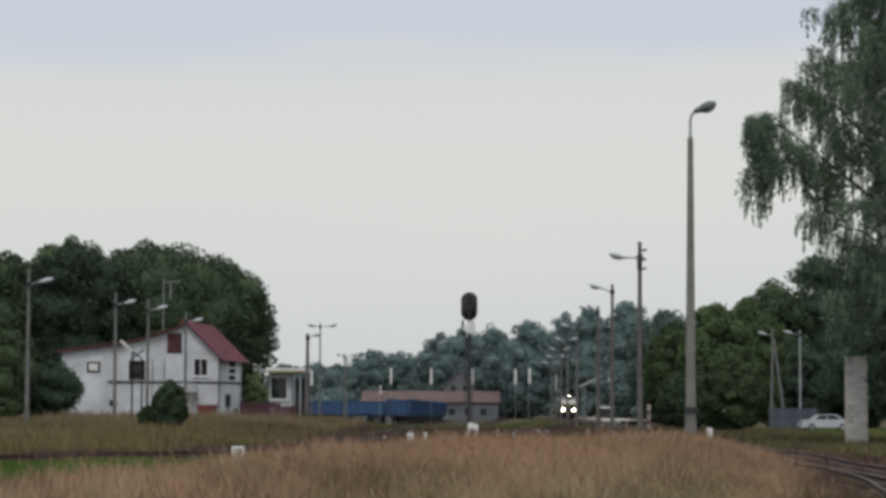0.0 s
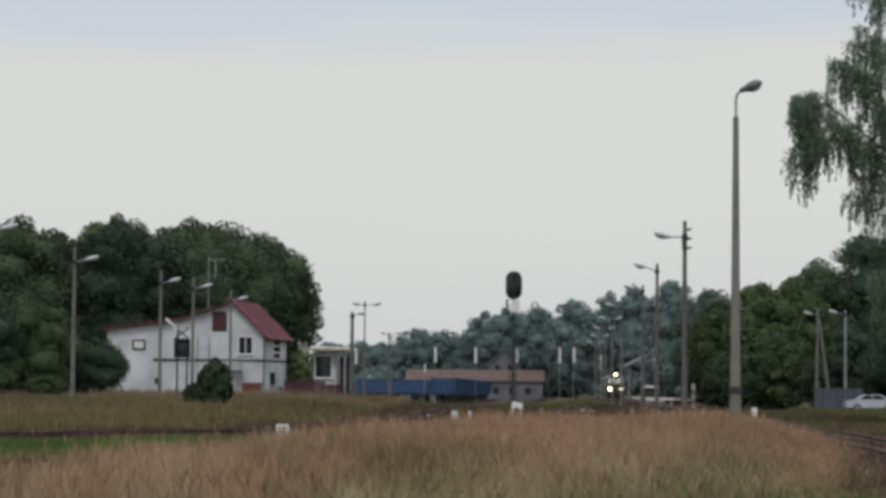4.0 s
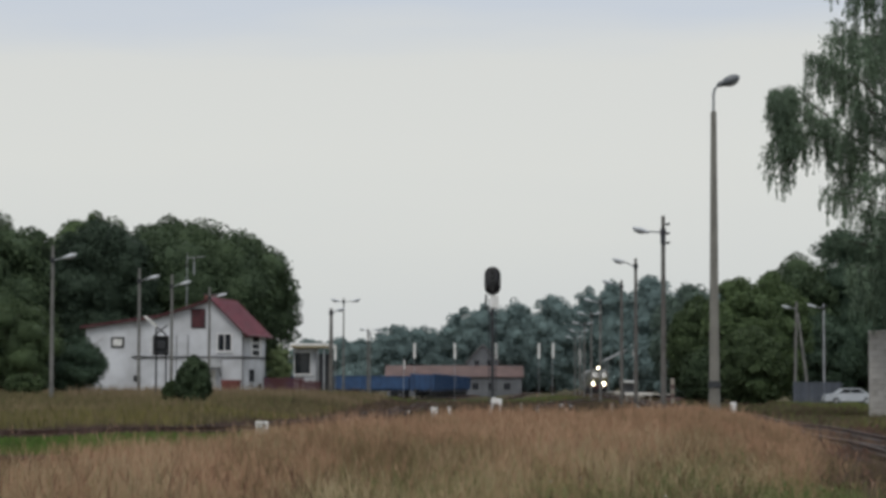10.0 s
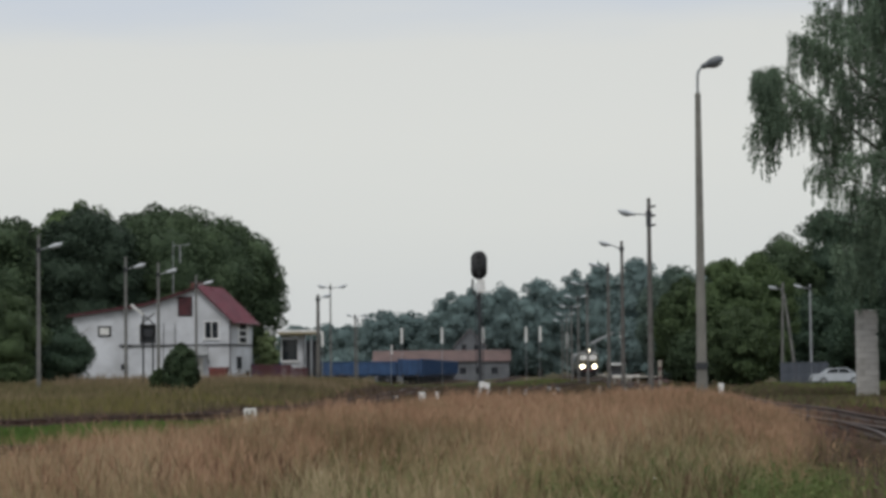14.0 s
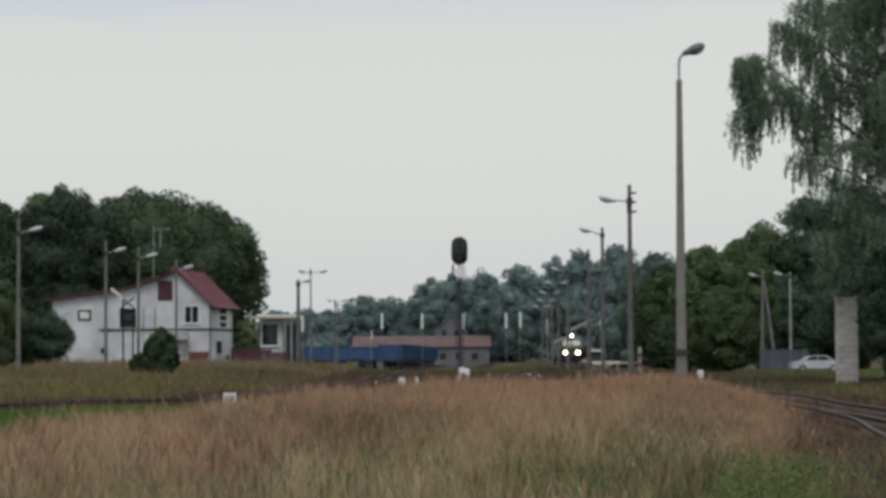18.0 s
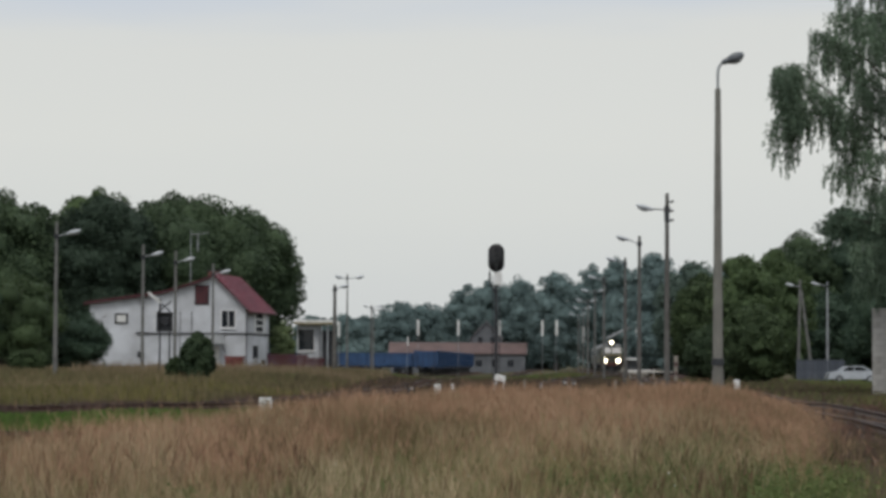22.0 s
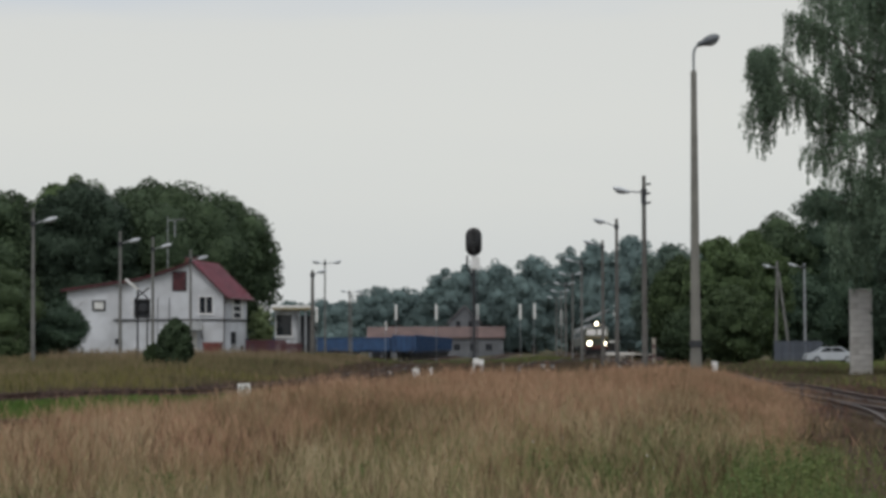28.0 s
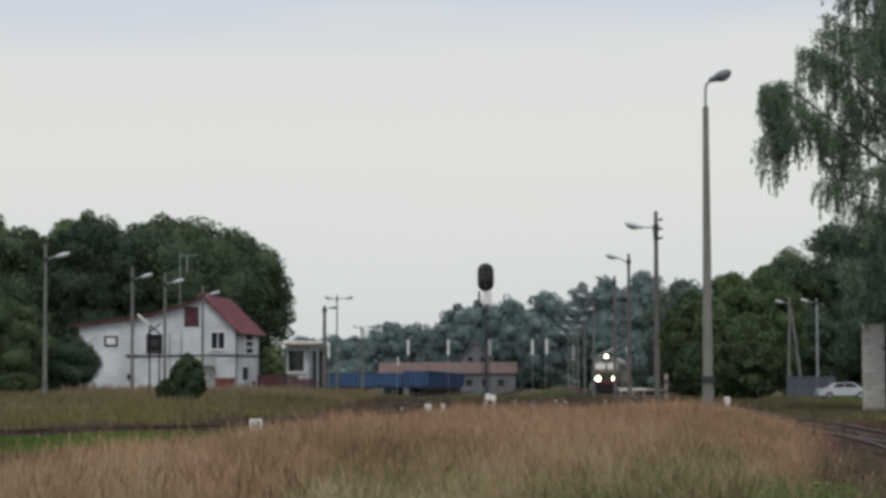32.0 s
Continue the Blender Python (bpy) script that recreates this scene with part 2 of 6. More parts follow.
M = dict(
    plaster=surface("white_plaster", (0.66, 0.68, 0.715), (0.43, 0.44, 0.46), 0.85, coarse=0.5, fine=9, bump=0.15),
    roof=surface("red_metal_roof", (0.22, 0.055, 0.080), (0.13, 0.034, 0.050), 0.5, coarse=0.8, fine=14),
    maroon=surface("maroon_boards", (0.10, 0.025, 0.03), (0.05, 0.015, 0.02), 0.7, coarse=2, fine=20),
    band=surface("dark_trim", (0.06, 0.06, 0.065), (0.03, 0.03, 0.03), 0.7),
    whiteframe=surface("white_frame", (0.8, 0.8, 0.8), (0.68, 0.68, 0.68), 0.5, fine=30, bump=0.05),
    pane=glass("window_glass", (0.02, 0.024, 0.028)),
    brick=surface("brown_brick", (0.20, 0.09, 0.07), (0.11, 0.05, 0.04), 0.9, coarse=3, fine=30),
    concrete=surface("concrete", (0.36, 0.33, 0.28), (0.22, 0.20, 0.17), 0.9, coarse=1.2, fine=18),
    pale=surface("pale_concrete", (0.74, 0.72, 0.68), (0.54, 0.52, 0.48), 0.9, coarse=1.6, fine=22, random_part=0.5),
    steel=surface("galvanised_steel", (0.42, 0.44, 0.46), (0.26, 0.27, 0.28), 0.5, 0.5, coarse=2, fine=30, bump=0.1),
    darksteel=surface("dark_steel", (0.05, 0.055, 0.06), (0.025, 0.025, 0.03), 0.55, 0.3, coarse=3, fine=30, bump=0.1),
    black=surface("black_paint", (0.012, 0.012, 0.014), (0.006, 0.006, 0.007), 0.5, coarse=3, fine=30, bump=0.05),
    white=surface("white_paint", (0.80, 0.80, 0.79), (0.60, 0.60, 0.57), 0.6, coarse=3, fine=25, bump=0.1),
    lampshell=surface("lamp_shell", (0.62, 0.65, 0.68), (0.42, 0.45, 0.48), 0.35, coarse=3, fine=25, bump=0.05),
    greypost=surface("grey_weathered_post", (0.20, 0.20, 0.19), (0.11, 0.11, 0.105), 0.9, coarse=1.5, fine=20),
    lampdark=surface("dark_lamp_shell", (0.13, 0.145, 0.16), (0.08, 0.09, 0.10), 0.4, coarse=3, fine=25, bump=0.05),
    lampglass=glass("lamp_glass", (0.25, 0.27, 0.28)),
    column=surface("grey_concrete_column", (0.235, 0.23, 0.205), (0.15, 0.147, 0.132), 0.9, coarse=1.0, fine=16),
    darkpane=surface("dull_dark_glass", (0.022, 0.026, 0.032), (0.012, 0.014, 0.018), 0.7, coarse=1.5, fine=6, bump=0, sheen=0.12),
    fencesteel=surface("blue_grey_fence_steel", (0.115, 0.13, 0.165), (0.065, 0.075, 0.095), 0.7, 0.2, coarse=1.5, fine=12, random_part=0.4),
    wood=surface("weathered_wood", (0.150, 0.144, 0.134), (0.085, 0.080, 0.074), 0.9, coarse=2, fine=30),
    rail=surface("rusty_rail", (0.095, 0.055, 0.038), (0.05, 0.03, 0.022), 0.6, 0.5, coarse=4, fine=40),
    railtop=surface("worn_rail_head", (0.125, 0.104, 0.096), (0.055, 0.042, 0.036), 0.5, 0.6, coarse=4, fine=40, bump=0.05),
    sleeper=surface("old_sleeper", (0.068, 0.048, 0.038), (0.032, 0.024, 0.020), 0.95, sheen=0.1, coarse=3, fine=30, random_part=0.5),
    ballast=surface("brown_ballast", (0.098, 0.058, 0.044), (0.030, 0.020, 0.017), 0.95, coarse=1.2, fine=16, bump=0.9, third=(0.062, 0.038, 0.030), sheen=0.1),
    blue=surface("blue_wagon_paint", (0.032, 0.084, 0.195), (0.021, 0.053, 0.125), 0.6, coarse=0.9, fine=8, bump=0.15),
    wagonend=surface("dark_wagon_blue", (0.030, 0.062, 0.14), (0.014, 0.026, 0.055), 0.7, coarse=0.9, fine=8, bump=0.15),
    green=surface("loco_green", (0.070, 0.076, 0.050), (0.038, 0.042, 0.028), 0.5, coarse=0.8, fine=10, bump=0.1),
    greyroof=surface("grey_roof", (0.30, 0.31, 0.31), (0.18, 0.185, 0.19), 0.7, coarse=0.7, fine=10),
    redbeam=surface("red_buffer_beam", (0.13, 0.032, 0.026), (0.07, 0.022, 0.018), 0.6, coarse=2, fine=20),
    binred=surface("rusty_red_sheet", (0.20, 0.045, 0.038), (0.11, 0.03, 0.025), 0.65, coarse=1.5, fine=15),
    yellow=surface("faded_yellow", (0.27, 0.21, 0.09), (0.18, 0.145, 0.07), 0.6, coarse=2, fine=20),
    lit=surface("lit_headlamp", (1, 0.95, 0.82), (1, 0.95, 0.82), 0.2, bump=0, glow=(1.0, 0.90, 0.66, 9.0)),
    tiles=surface("faded_red_tiles", (0.15, 0.098, 0.092), (0.10, 0.068, 0.064), 0.85, coarse=0.4, fine=5),
    greytiles=surface("grey_tiles", (0.30, 0.275, 0.285), (0.22, 0.20, 0.21), 0.85, coarse=0.4, fine=5),
    render=surface("grey_render", (0.16, 0.168, 0.18), (0.105, 0.11, 0.12), 0.9, coarse=0.5, fine=6),
    carpaint=surface("silver_car_paint", (0.50, 0.53, 0.57), (0.42, 0.45, 0.49), 0.25, coarse=2, fine=10, bump=0),
    rubber=surface("tyre_rubber", (0.02, 0.02, 0.02), (0.012, 0.012, 0.012), 0.9, coarse=4, fine=40),
    bark=surface("bark", (0.075, 0.06, 0.048), (0.03, 0.025, 0.02), 0.95, coarse=2, fine=18, bump=0.6),
    birchbark=surface("birch_bark", (0.42, 0.40, 0.37), (0.06, 0.055, 0.05), 0.9, coarse=1.2, fine=9, bump=0.4),
    leaf_dark=surface("chestnut_leaves", (0.070, 0.102, 0.054), (0.048, 0.072, 0.042), 0.6, coarse=0.22, fine=1.6, bump=0, island=0.7, sheen=0.08),
    leaf_light=surface("lime_leaves", (0.098, 0.142, 0.062), (0.062, 0.092, 0.045), 0.6, coarse=0.22, fine=1.6, bump=0, island=0.7, sheen=0.08),
    leaf_hedge=surface("hedge_leaves", (0.078, 0.112, 0.052), (0.050, 0.073, 0.038), 0.6, coarse=0.3, fine=1.8, bump=0, island=0.6, sheen=0.08),
    leaf_sapling=surface("sapling_leaves", (0.18, 0.23, 0.11), (0.11, 0.145, 0.072), 0.6, coarse=0.5, fine=2, bump=0, island=0.6, sheen=0.08),
    # green shifted part of the way to blue-grey, to hold some haze
    leaf_half_hazed=surface("lightly_hazed_leaves", (0.118, 0.164, 0.132), (0.082, 0.116, 0.098), 0.65, coarse=0.2, fine=1.4, bump=0, island=0.6, sheen=0.08),
    leaf_deep=surface("oak_leaves", (0.066, 0.102, 0.066), (0.047, 0.074, 0.053), 0.6, coarse=0.22, fine=1.6, bump=0, island=0.7, sheen=0.08),
    # one very dark crown, and shrubs with the tall trees' shade in their colour
    leaf_shrub=surface("dark_and_shaded_leaves", (0.046, 0.068, 0.046), (0.032, 0.049, 0.035), 0.6, coarse=0.3, fine=1.8, bump=0, island=0.6, sheen=0.08),
    leaf_birch=surface("birch_leaves", (0.175, 0.245, 0.165), (0.100, 0.142, 0.100), 0.55, coarse=0.35, fine=2.2, bump=0, island=0.7, sheen=0.08),
    # paled and blued: distance haze put into the far leaf colour
    leaf_hazed=surface("hazed_distant_leaves", (0.162, 0.224, 0.218), (0.138, 0.192, 0.190), 0.7, coarse=0.14, fine=0.9, bump=0, island=0.35, sheen=0.08),
    grass_red=surface("dry_seeding_grass", (0.455, 0.305, 0.197), (0.185, 0.140, 0.078), 0.8, coarse=0.45, fine=1.4, punch=2.8, bump=0, island=0.4, world_space=True,
                      third=(0.365, 0.215, 0.140), sheen=0.08),
    grass_straw=surface("straw_grass", (0.34, 0.295, 0.155), (0.125, 0.130, 0.058), 0.8, coarse=0.55, fine=1.2, punch=2.6, bump=0, island=0.4, world_space=True, sheen=0.08),
    grass_pale=surface("pale_feather_grass", (0.46, 0.37, 0.235), (0.29, 0.225, 0.13), 0.8, coarse=0.6, fine=1.5, bump=0, island=0.5, world_space=True, sheen=0.08),
    grass_green=surface("green_grass", (0.150, 0.190, 0.062), (0.076, 0.100, 0.036), 0.7, coarse=0.5, fine=1.4, bump=0, island=0.6, world_space=True, sheen=0.08),
    grass_bank=surface("dry_bank_grass", (0.215, 0.168, 0.102), (0.100, 0.094, 0.052), 0.85, coarse=0.09, fine=0.8, bump=0, island=0.6, world_space=True,
                       third=(0.152, 0.128, 0.066), sheen=0.08),
    grass_verge=surface("verge_grass", (0.105, 0.175, 0.04), (0.060, 0.10, 0.028), 0.7, coarse=0.2, fine=1.4, bump=0, island=0.5, world_space=True, sheen=0.08),
    dock=surface("dead_dock_stalks", (0.13, 0.065, 0.045), (0.07, 0.038, 0.028), 0.8, coarse=0.8, fine=3, bump=0, island=0.6, sheen=0.08),
    grass_bankseed=surface("bank_seed_grass", (0.29, 0.215, 0.145), (0.15, 0.12, 0.075), 0.85, coarse=0.2, fine=1.0, bump=0, island=0.5, world_space=True, sheen=0.08),
    grass_throat=surface("thin_brown_weeds", (0.135, 0.094, 0.066), (0.066, 0.054, 0.036), 0.85, coarse=0.15, fine=0.9, bump=0, island=0.6, world_space=True,
                         third=(0.088, 0.080, 0.042), sheen=0.08),
    weed_mauve=surface("mauve_brown_weeds", (0.125, 0.086, 0.076), (0.060, 0.045, 0.040), 0.85, coarse=0.2, fine=0.9, bump=0, island=0.6, world_space=True, sheen=0.08),
    grass_olive=surface("olive_grass", (0.190, 0.168, 0.060), (0.115, 0.110, 0.042), 0.8, coarse=0.15, fine=0.9, bump=0, island=0.5, world_space=True, sheen=0.08),
    nettle=surface("nettle_leaves", (0.125, 0.170, 0.058), (0.068, 0.098, 0.036), 0.6, coarse=0.6, fine=3, bump=0, island=0.6, sheen=0.08),
    weed=surface("broad_weeds", (0.19, 0.23, 0.085), (0.11, 0.14, 0.055), 0.6, coarse=0.4, fine=3, bump=0, island=0.6, world_space=True, sheen=0.08),
)


def ground_material():
    m = surface("meadow_ground", (0.105, 0.092, 0.050), (0.05, 0.052, 0.026), 0.95, coarse=0.08, fine=1.6, bump=0.6, world_space=True,
                third=(0.078, 0.068, 0.038), sheen=0.08)
    return m


# ---- mesh helpers ----


def box(bm, x, y, z, sx, sy, sz, rz=0.0, rx=0.0, ry=0.0, bevel=0.0):
    """A box with its middle at x, y, z."""
    r = bmesh.ops.create_cube(bm, size=1.0, matrix=pose(x, y, z, rx, ry, rz) @ Matrix.Diagonal((sx, sy, sz, 1)))
    if bevel:
        edges = list({e for v in r["verts"] for e in v.link_edges})
        bmesh.ops.bevel(bm, geom=edges, offset=bevel, segments=2, profile=0.5, affect="EDGES")
    return bm


def rod(bm, a, b, ra, rb=None, n=10):
    """A tapered round bar from a to b."""
    a, b = Vector(a), Vector(b)
    rb = ra if rb is None else rb
    q = (b - a).to_track_quat("Z", "Y").to_matrix().to_4x4()
    bmesh.ops.create_cone(bm, cap_ends=True, segments=n, radius1=ra, radius2=rb, depth=(b - a).length,
                          matrix=Matrix.Translation((a + b) / 2) @ q)
    return bm


def ball(bm, x, y, z, rx, ry, rz, u=12, v=8, turn=None):
    m = Matrix.Translation((x, y, z)) @ (turn or Matrix()) @ Matrix.Diagonal((rx, ry, rz, 1))
    bmesh.ops.create_uvsphere(bm, u_segments=u, v_segments=v, radius=1.0, matrix=m)
    return bm


def prism(bm, outline, y0, y1):
    """An outline of (x, z) run from y0 to y1."""
    a = [bm.verts.new((x, y0, z)) for x, z in outline]
    b = [bm.verts.new((x, y1, z)) for x, z in outline]
    n = len(outline)
    bm.faces.new(a)
    bm.faces.new(b[::-1])
    for i in range(n):
        j = (i + 1) % n
        bm.faces.new((a[j], a[i], b[i], b[j]))
    bmesh.ops.recalc_face_normals(bm, faces=bm.faces[:])
    return bm


def B():
    return bmesh.new()


def finish(name, bm, material, smooth=False):
    me = bpy.data.meshes.new(name)
    bm.to_mesh(me)
    bm.free()
    me.materials.append(material)
    if smooth:
        me.polygons.foreach_set("use_smooth", [True] * len(me.polygons))
    return new(name, me)


def part(name, bm, material, parent, label="", smooth=False):
    ob = finish(name, bm, material, smooth)
    ob.parent = parent
    if label:
        ob["label"] = label
    return ob


def thing(name, m, label, category, group="", kind=""):
    ob = new(name)
    ob.empty_display_size = 0.3
    ob.matrix_world = m
    return tagged(ob, label, category, group, kind)


def array_mesh(name, verts, faces, material):
    """A mesh from numpy arrays; faces all have the same number of corners."""
    me = bpy.data.meshes.new(name)
    k = faces.shape[1]
    me.vertices.add(len(verts))
    me.vertices.foreach_set("co", np.ascontiguousarray(verts, dtype=np.float32).ravel())
    me.loops.add(faces.size)
    me.loops.foreach_set("vertex_index", np.ascontiguousarray(faces, dtype=np.int32).ravel())
    me.polygons.add(len(faces))
    me.polygons.foreach_set("loop_start", np.arange(0, faces.size, k, dtype=np.int32))
    me.update(calc_edges=True)
    me.validate()
    me.materials.append(material)
    return me


def smooth(t):
    t = np.clip(t, 0, 1)
    return t * t * (3 - 2 * t)


def height(x, y):
    """The lie of the land: a low bank on the side of the house, and a slow rise towards the station."""
    x, y = np.asarray(x, float), np.asarray(y, float)
    bank = 0.68 * smooth((y - 84) / 60) * smooth((-x - 3) / 7)
    rise = 0.12 * smooth((y - 170) / 160) * smooth((26 - x) / 12) * smooth((x - 8) / 6)
    dip = -0.45 * smooth((y - 215) / 85) * smooth((13 - x) / 9) * smooth((x + 40) / 12)
    return bank * (1 - smooth((y - 240) / 60)) + rise + dip + 0.05 * np.sin(x * 0.9 + 1) * np.sin(y * 0.23)


def ground_z(x, y):
    return float(height(x, y))

# ---- ground ----


def make_ground():
    xs = np.concatenate([[-3000, -1500, -700, -300, -150, -90], np.arange(-62, 62.1, 2.0), [90, 150, 300, 700, 1500, 3000]])
    ys = np.concatenate([[-3000, -1000, -300, -100, -40], np.arange(-10, 200, 3.0), np.arange(200, 700, 12.0), [900, 1300, 2000, 3500]])
    gx, gy = np.meshgrid(xs, ys)
    v = np.stack([gx, gy, height(gx, gy)], -1).reshape(-1, 3)
    nx, ny = len(xs), len(ys)
    i = (np.arange(ny - 1)[:, None] * nx + np.arange(nx - 1)[None]).ravel()
    f = np.stack([i, i + 1, i + nx + 1, i + nx], -1)
    ob = new("ground", array_mesh("ground", v, f, ground_material()))
    tagged(ob, "rough station meadow of dry and green grass", "ground", kind="structure")


make_ground()


def curve_through(pts, step=0.6):
    """Points at even steps along a smooth line through pts."""
    p = np.array(pts, float)
    p = np.vstack([2 * p[0] - p[1], p, 2 * p[-1] - p[-2]])
    out = []
    for k in range(1, len(p) - 2):
        a, b, c, d = p[k - 1:k + 3]
        t = np.linspace(0, 1, 60, endpoint=False)[:, None]
        out.append(0.5 * (2 * b + (c - a) * t + (2 * a - 5 * b + 4 * c - d) * t**2 + (3 * b - a - 3 * c + d) * t**3))
    q = np.vstack([*out, p[-2:-1]])
    s = np.concatenate([[0], np.cumsum(np.linalg.norm(np.diff(q, axis=0), axis=1))])
    w = np.arange(0, s[-1], step)
    return np.stack([np.interp(w, s, q[:, 0]), np.interp(w, s, q[:, 1])], -1)


def swept(line, profile, lift=0.0):
    """Vertices and faces of a closed profile of (across, up) run along a line on the ground."""
    t = np.gradient(line, axis=0)
    t /= np.linalg.norm(t, axis=1, keepdims=True)
    side = np.stack([t[:, 1], -t[:, 0]], -1)
    z = height(line[:, 0], line[:, 1]) + lift
    pr = np.array(profile, float)
    xy = line[:, None] + side[:, None] * pr[None, :, :1]
    v = np.concatenate([xy, (z[:, None] + pr[None, :, 1])[..., None]], -1).reshape(-1, 3)
    n, k = len(line), len(pr)
    a = np.arange(n - 1)[:, None] * k
    j = np.arange(k)[None]
    jj = (j + 1) % k
    f = np.stack([a + j, a + jj, a + k + jj, a + k + j], -1).reshape(-1, 4)
    return v, f


RAIL = [(-0.07, 0.0), (0.07, 0.0), (0.07, 0.02), (0.012, 0.04), (0.012, 0.12), (0.036, 0.125), (0.036, 0.155), (-0.036, 0.155), (-0.036, 0.125),
        (-0.012, 0.12), (-0.012, 0.04), (-0.07, 0.02)]
SLEEPER = B()
box(SLEEPER, 0, 0, 0.0, 2.5, 0.25, 0.16, bevel=0.015)
SLEEPER_MESH = bpy.data.meshes.new("sleeper")
SLEEPER.to_mesh(SLEEPER_MESH)
SLEEPER.free()
SLEEPER_MESH.materials.append(M["sleeper"])


def track(name, pts, label, near, ballast_lift=0.0):
    """A railway track; sleepers whose place is inside near (y0, y1) are parts, the others one joined part."""
    root = thing(name, pose(0, 0, 0), label, "railway track", kind="structure")
    line = curve_through(pts)
    v, f = swept(line, [(-2.4, -0.1), (-1.6, 0.16 + ballast_lift), (1.6, 0.16 + ballast_lift), (2.4, -0.1)])
    wob = np.random.default_rng(3).normal(0, 0.03, v.shape)
    wob[:, 2] *= 0.5
    ob = new("ballast", array_mesh("ballast", v + wob, f, M["ballast"]))
    ob.parent = root
    t = np.gradient(line, axis=0)
    rng = np.random.default_rng(5)
    fv, ff = [], []
    for (x, y), (tx, ty) in zip(line, t):
        ang = math.degrees(math.atan2(ty, tx)) - 90 + rng.normal(0, 0.8)
        z = ground_z(x, y) + 0.12 + ballast_lift
        if near[0] <= y <= near[1]:
            s = new("sleeper", SLEEPER_MESH)
            s.matrix_world = pose(x, y, z, 0, 0, ang)
            s.parent = root
        else:
            m = pose(x, y, z, 0, 0, ang)
            c = [m @ Vector((sx * 1.25, sy * 0.125, sz * 0.08)) for sz in (-1, 1) for sx, sy in ((-1, -1), (1, -1), (1, 1), (-1, 1))]
            o = len(fv)
            fv += c
            ff += [(o + 4, o + 5, o + 6, o + 7), (o, o + 1, o + 5, o + 4), (o + 1, o + 2, o + 6, o + 5), (o + 2, o + 3, o + 7, o + 6), (o + 3, o, o + 4, o + 7)]
    if ff:
        far = new("far_sleepers", array_mesh("far_sleepers", np.array([tuple(c) for c in fv]), np.array(ff), M["sleeper"]))
        far.parent = root
        far["kind"] = "stuff"
    for s in (-0.75, 0.75):
        coarse = np.vstack([line[:-1:3], line[-1:]])
        v, f = swept(coarse, [(a + s, b) for a, b in RAIL], 0.2 + ballast_lift)
        r = new("rail", array_mesh("rail", v, f, M["rail"]))
        r.parent = root
        v, f = swept(coarse, [(s - 0.03, 0.1552), (s + 0.03, 0.1552), (s + 0.026, 0.159), (s - 0.026, 0.159)], 0.2 + ballast_lift)
        h = new("rail_head", array_mesh("rail_head", v, f, M["railtop"]))
        h.parent = r
    return root


MAIN = [(18.02 + (y - 290) * (0.0287 if y > 290 else 0.0357), y) for y in (-20, 40, 100, 170, 240, 290, 330, 450, 545)]
BRANCH = [(18.15, 294), (17.55, 281), (16.05, 268), (14.4, 255), (12.7, 242), (9.9, 220), (6.9, 185), (5.2, 150), (3.9, 110), (2.0, 82),
          (-1.2, 63), (-4.7, 51), (-8.6, 43.4), (-20, 31), (-40, 15)]
SIDING = [(-62, 40), (-30, 63), (-13, 77.5), (-7.4, 87), (-4.7, 110), (-3.3, 150), (-1.5, 220), (3, 290), (8, 370), (13, 480), (18, 600)]
track("track_1", MAIN, "straight railway track with rusty rails on brown ballast", (38, 120))
track("track_2", BRANCH, "curved railway track branching off to the side of the meadow", (26, 86), -0.02)
track("track_3", SIDING, "weedy curved railway track along the foot of the grassy bank", (62, 112), -0.12)
track("track_6", [(9.74, 58), (9.2, 50), (8.35, 43), (7.45, 36.5), (6.5, 30), (5.55, 23.4), (4.7, 16), (4.1, 8), (3.8, 0), (3.7, -20)], "diverging railway track with rusty rails half hidden by weeds",
      (20, 52), -0.03)
track("track_4", [(-6.8, 280), (-5.95, 300), (-5.1, 320), (-1.0, 420), (0.03, 445), (1.9, 490)], "siding with a long row of parked open wagons", (0, 1), -0.01)
track("track_5", [(-60, 412), (-34, 407.5), (-14, 400), (-8, 398.5)], "far siding with a parked wagon", (0, 1), -0.01)


def rough_bed():
    """The brown, stony ground between the points in the station throat."""
    rng = np.random.default_rng(8)
    xs, ys = np.arange(-8, 24, 1.0), np.arange(92, 210, 2.0)
    gx, gy = np.meshgrid(xs, ys)
    z = height(gx, gy) + 0.05 + rng.normal(0, 0.025, gx.shape)
    v = np.stack([gx + rng.normal(0, 0.15, gx.shape), gy, z], -1).reshape(-1, 3)
    nx, ny = len(xs), len(ys)
    i = (np.arange(ny - 1)[:, None] * nx + np.arange(nx - 1)[None]).ravel()
    ob = new("gravel_bed", array_mesh("gravel_bed", v, np.stack([i, i + 1, i + nx + 1, i + nx], -1), M["ballast"]))
    tagged(ob, "brown stony gravel between the station tracks", "gravel", kind="stuff")


rough_bed()

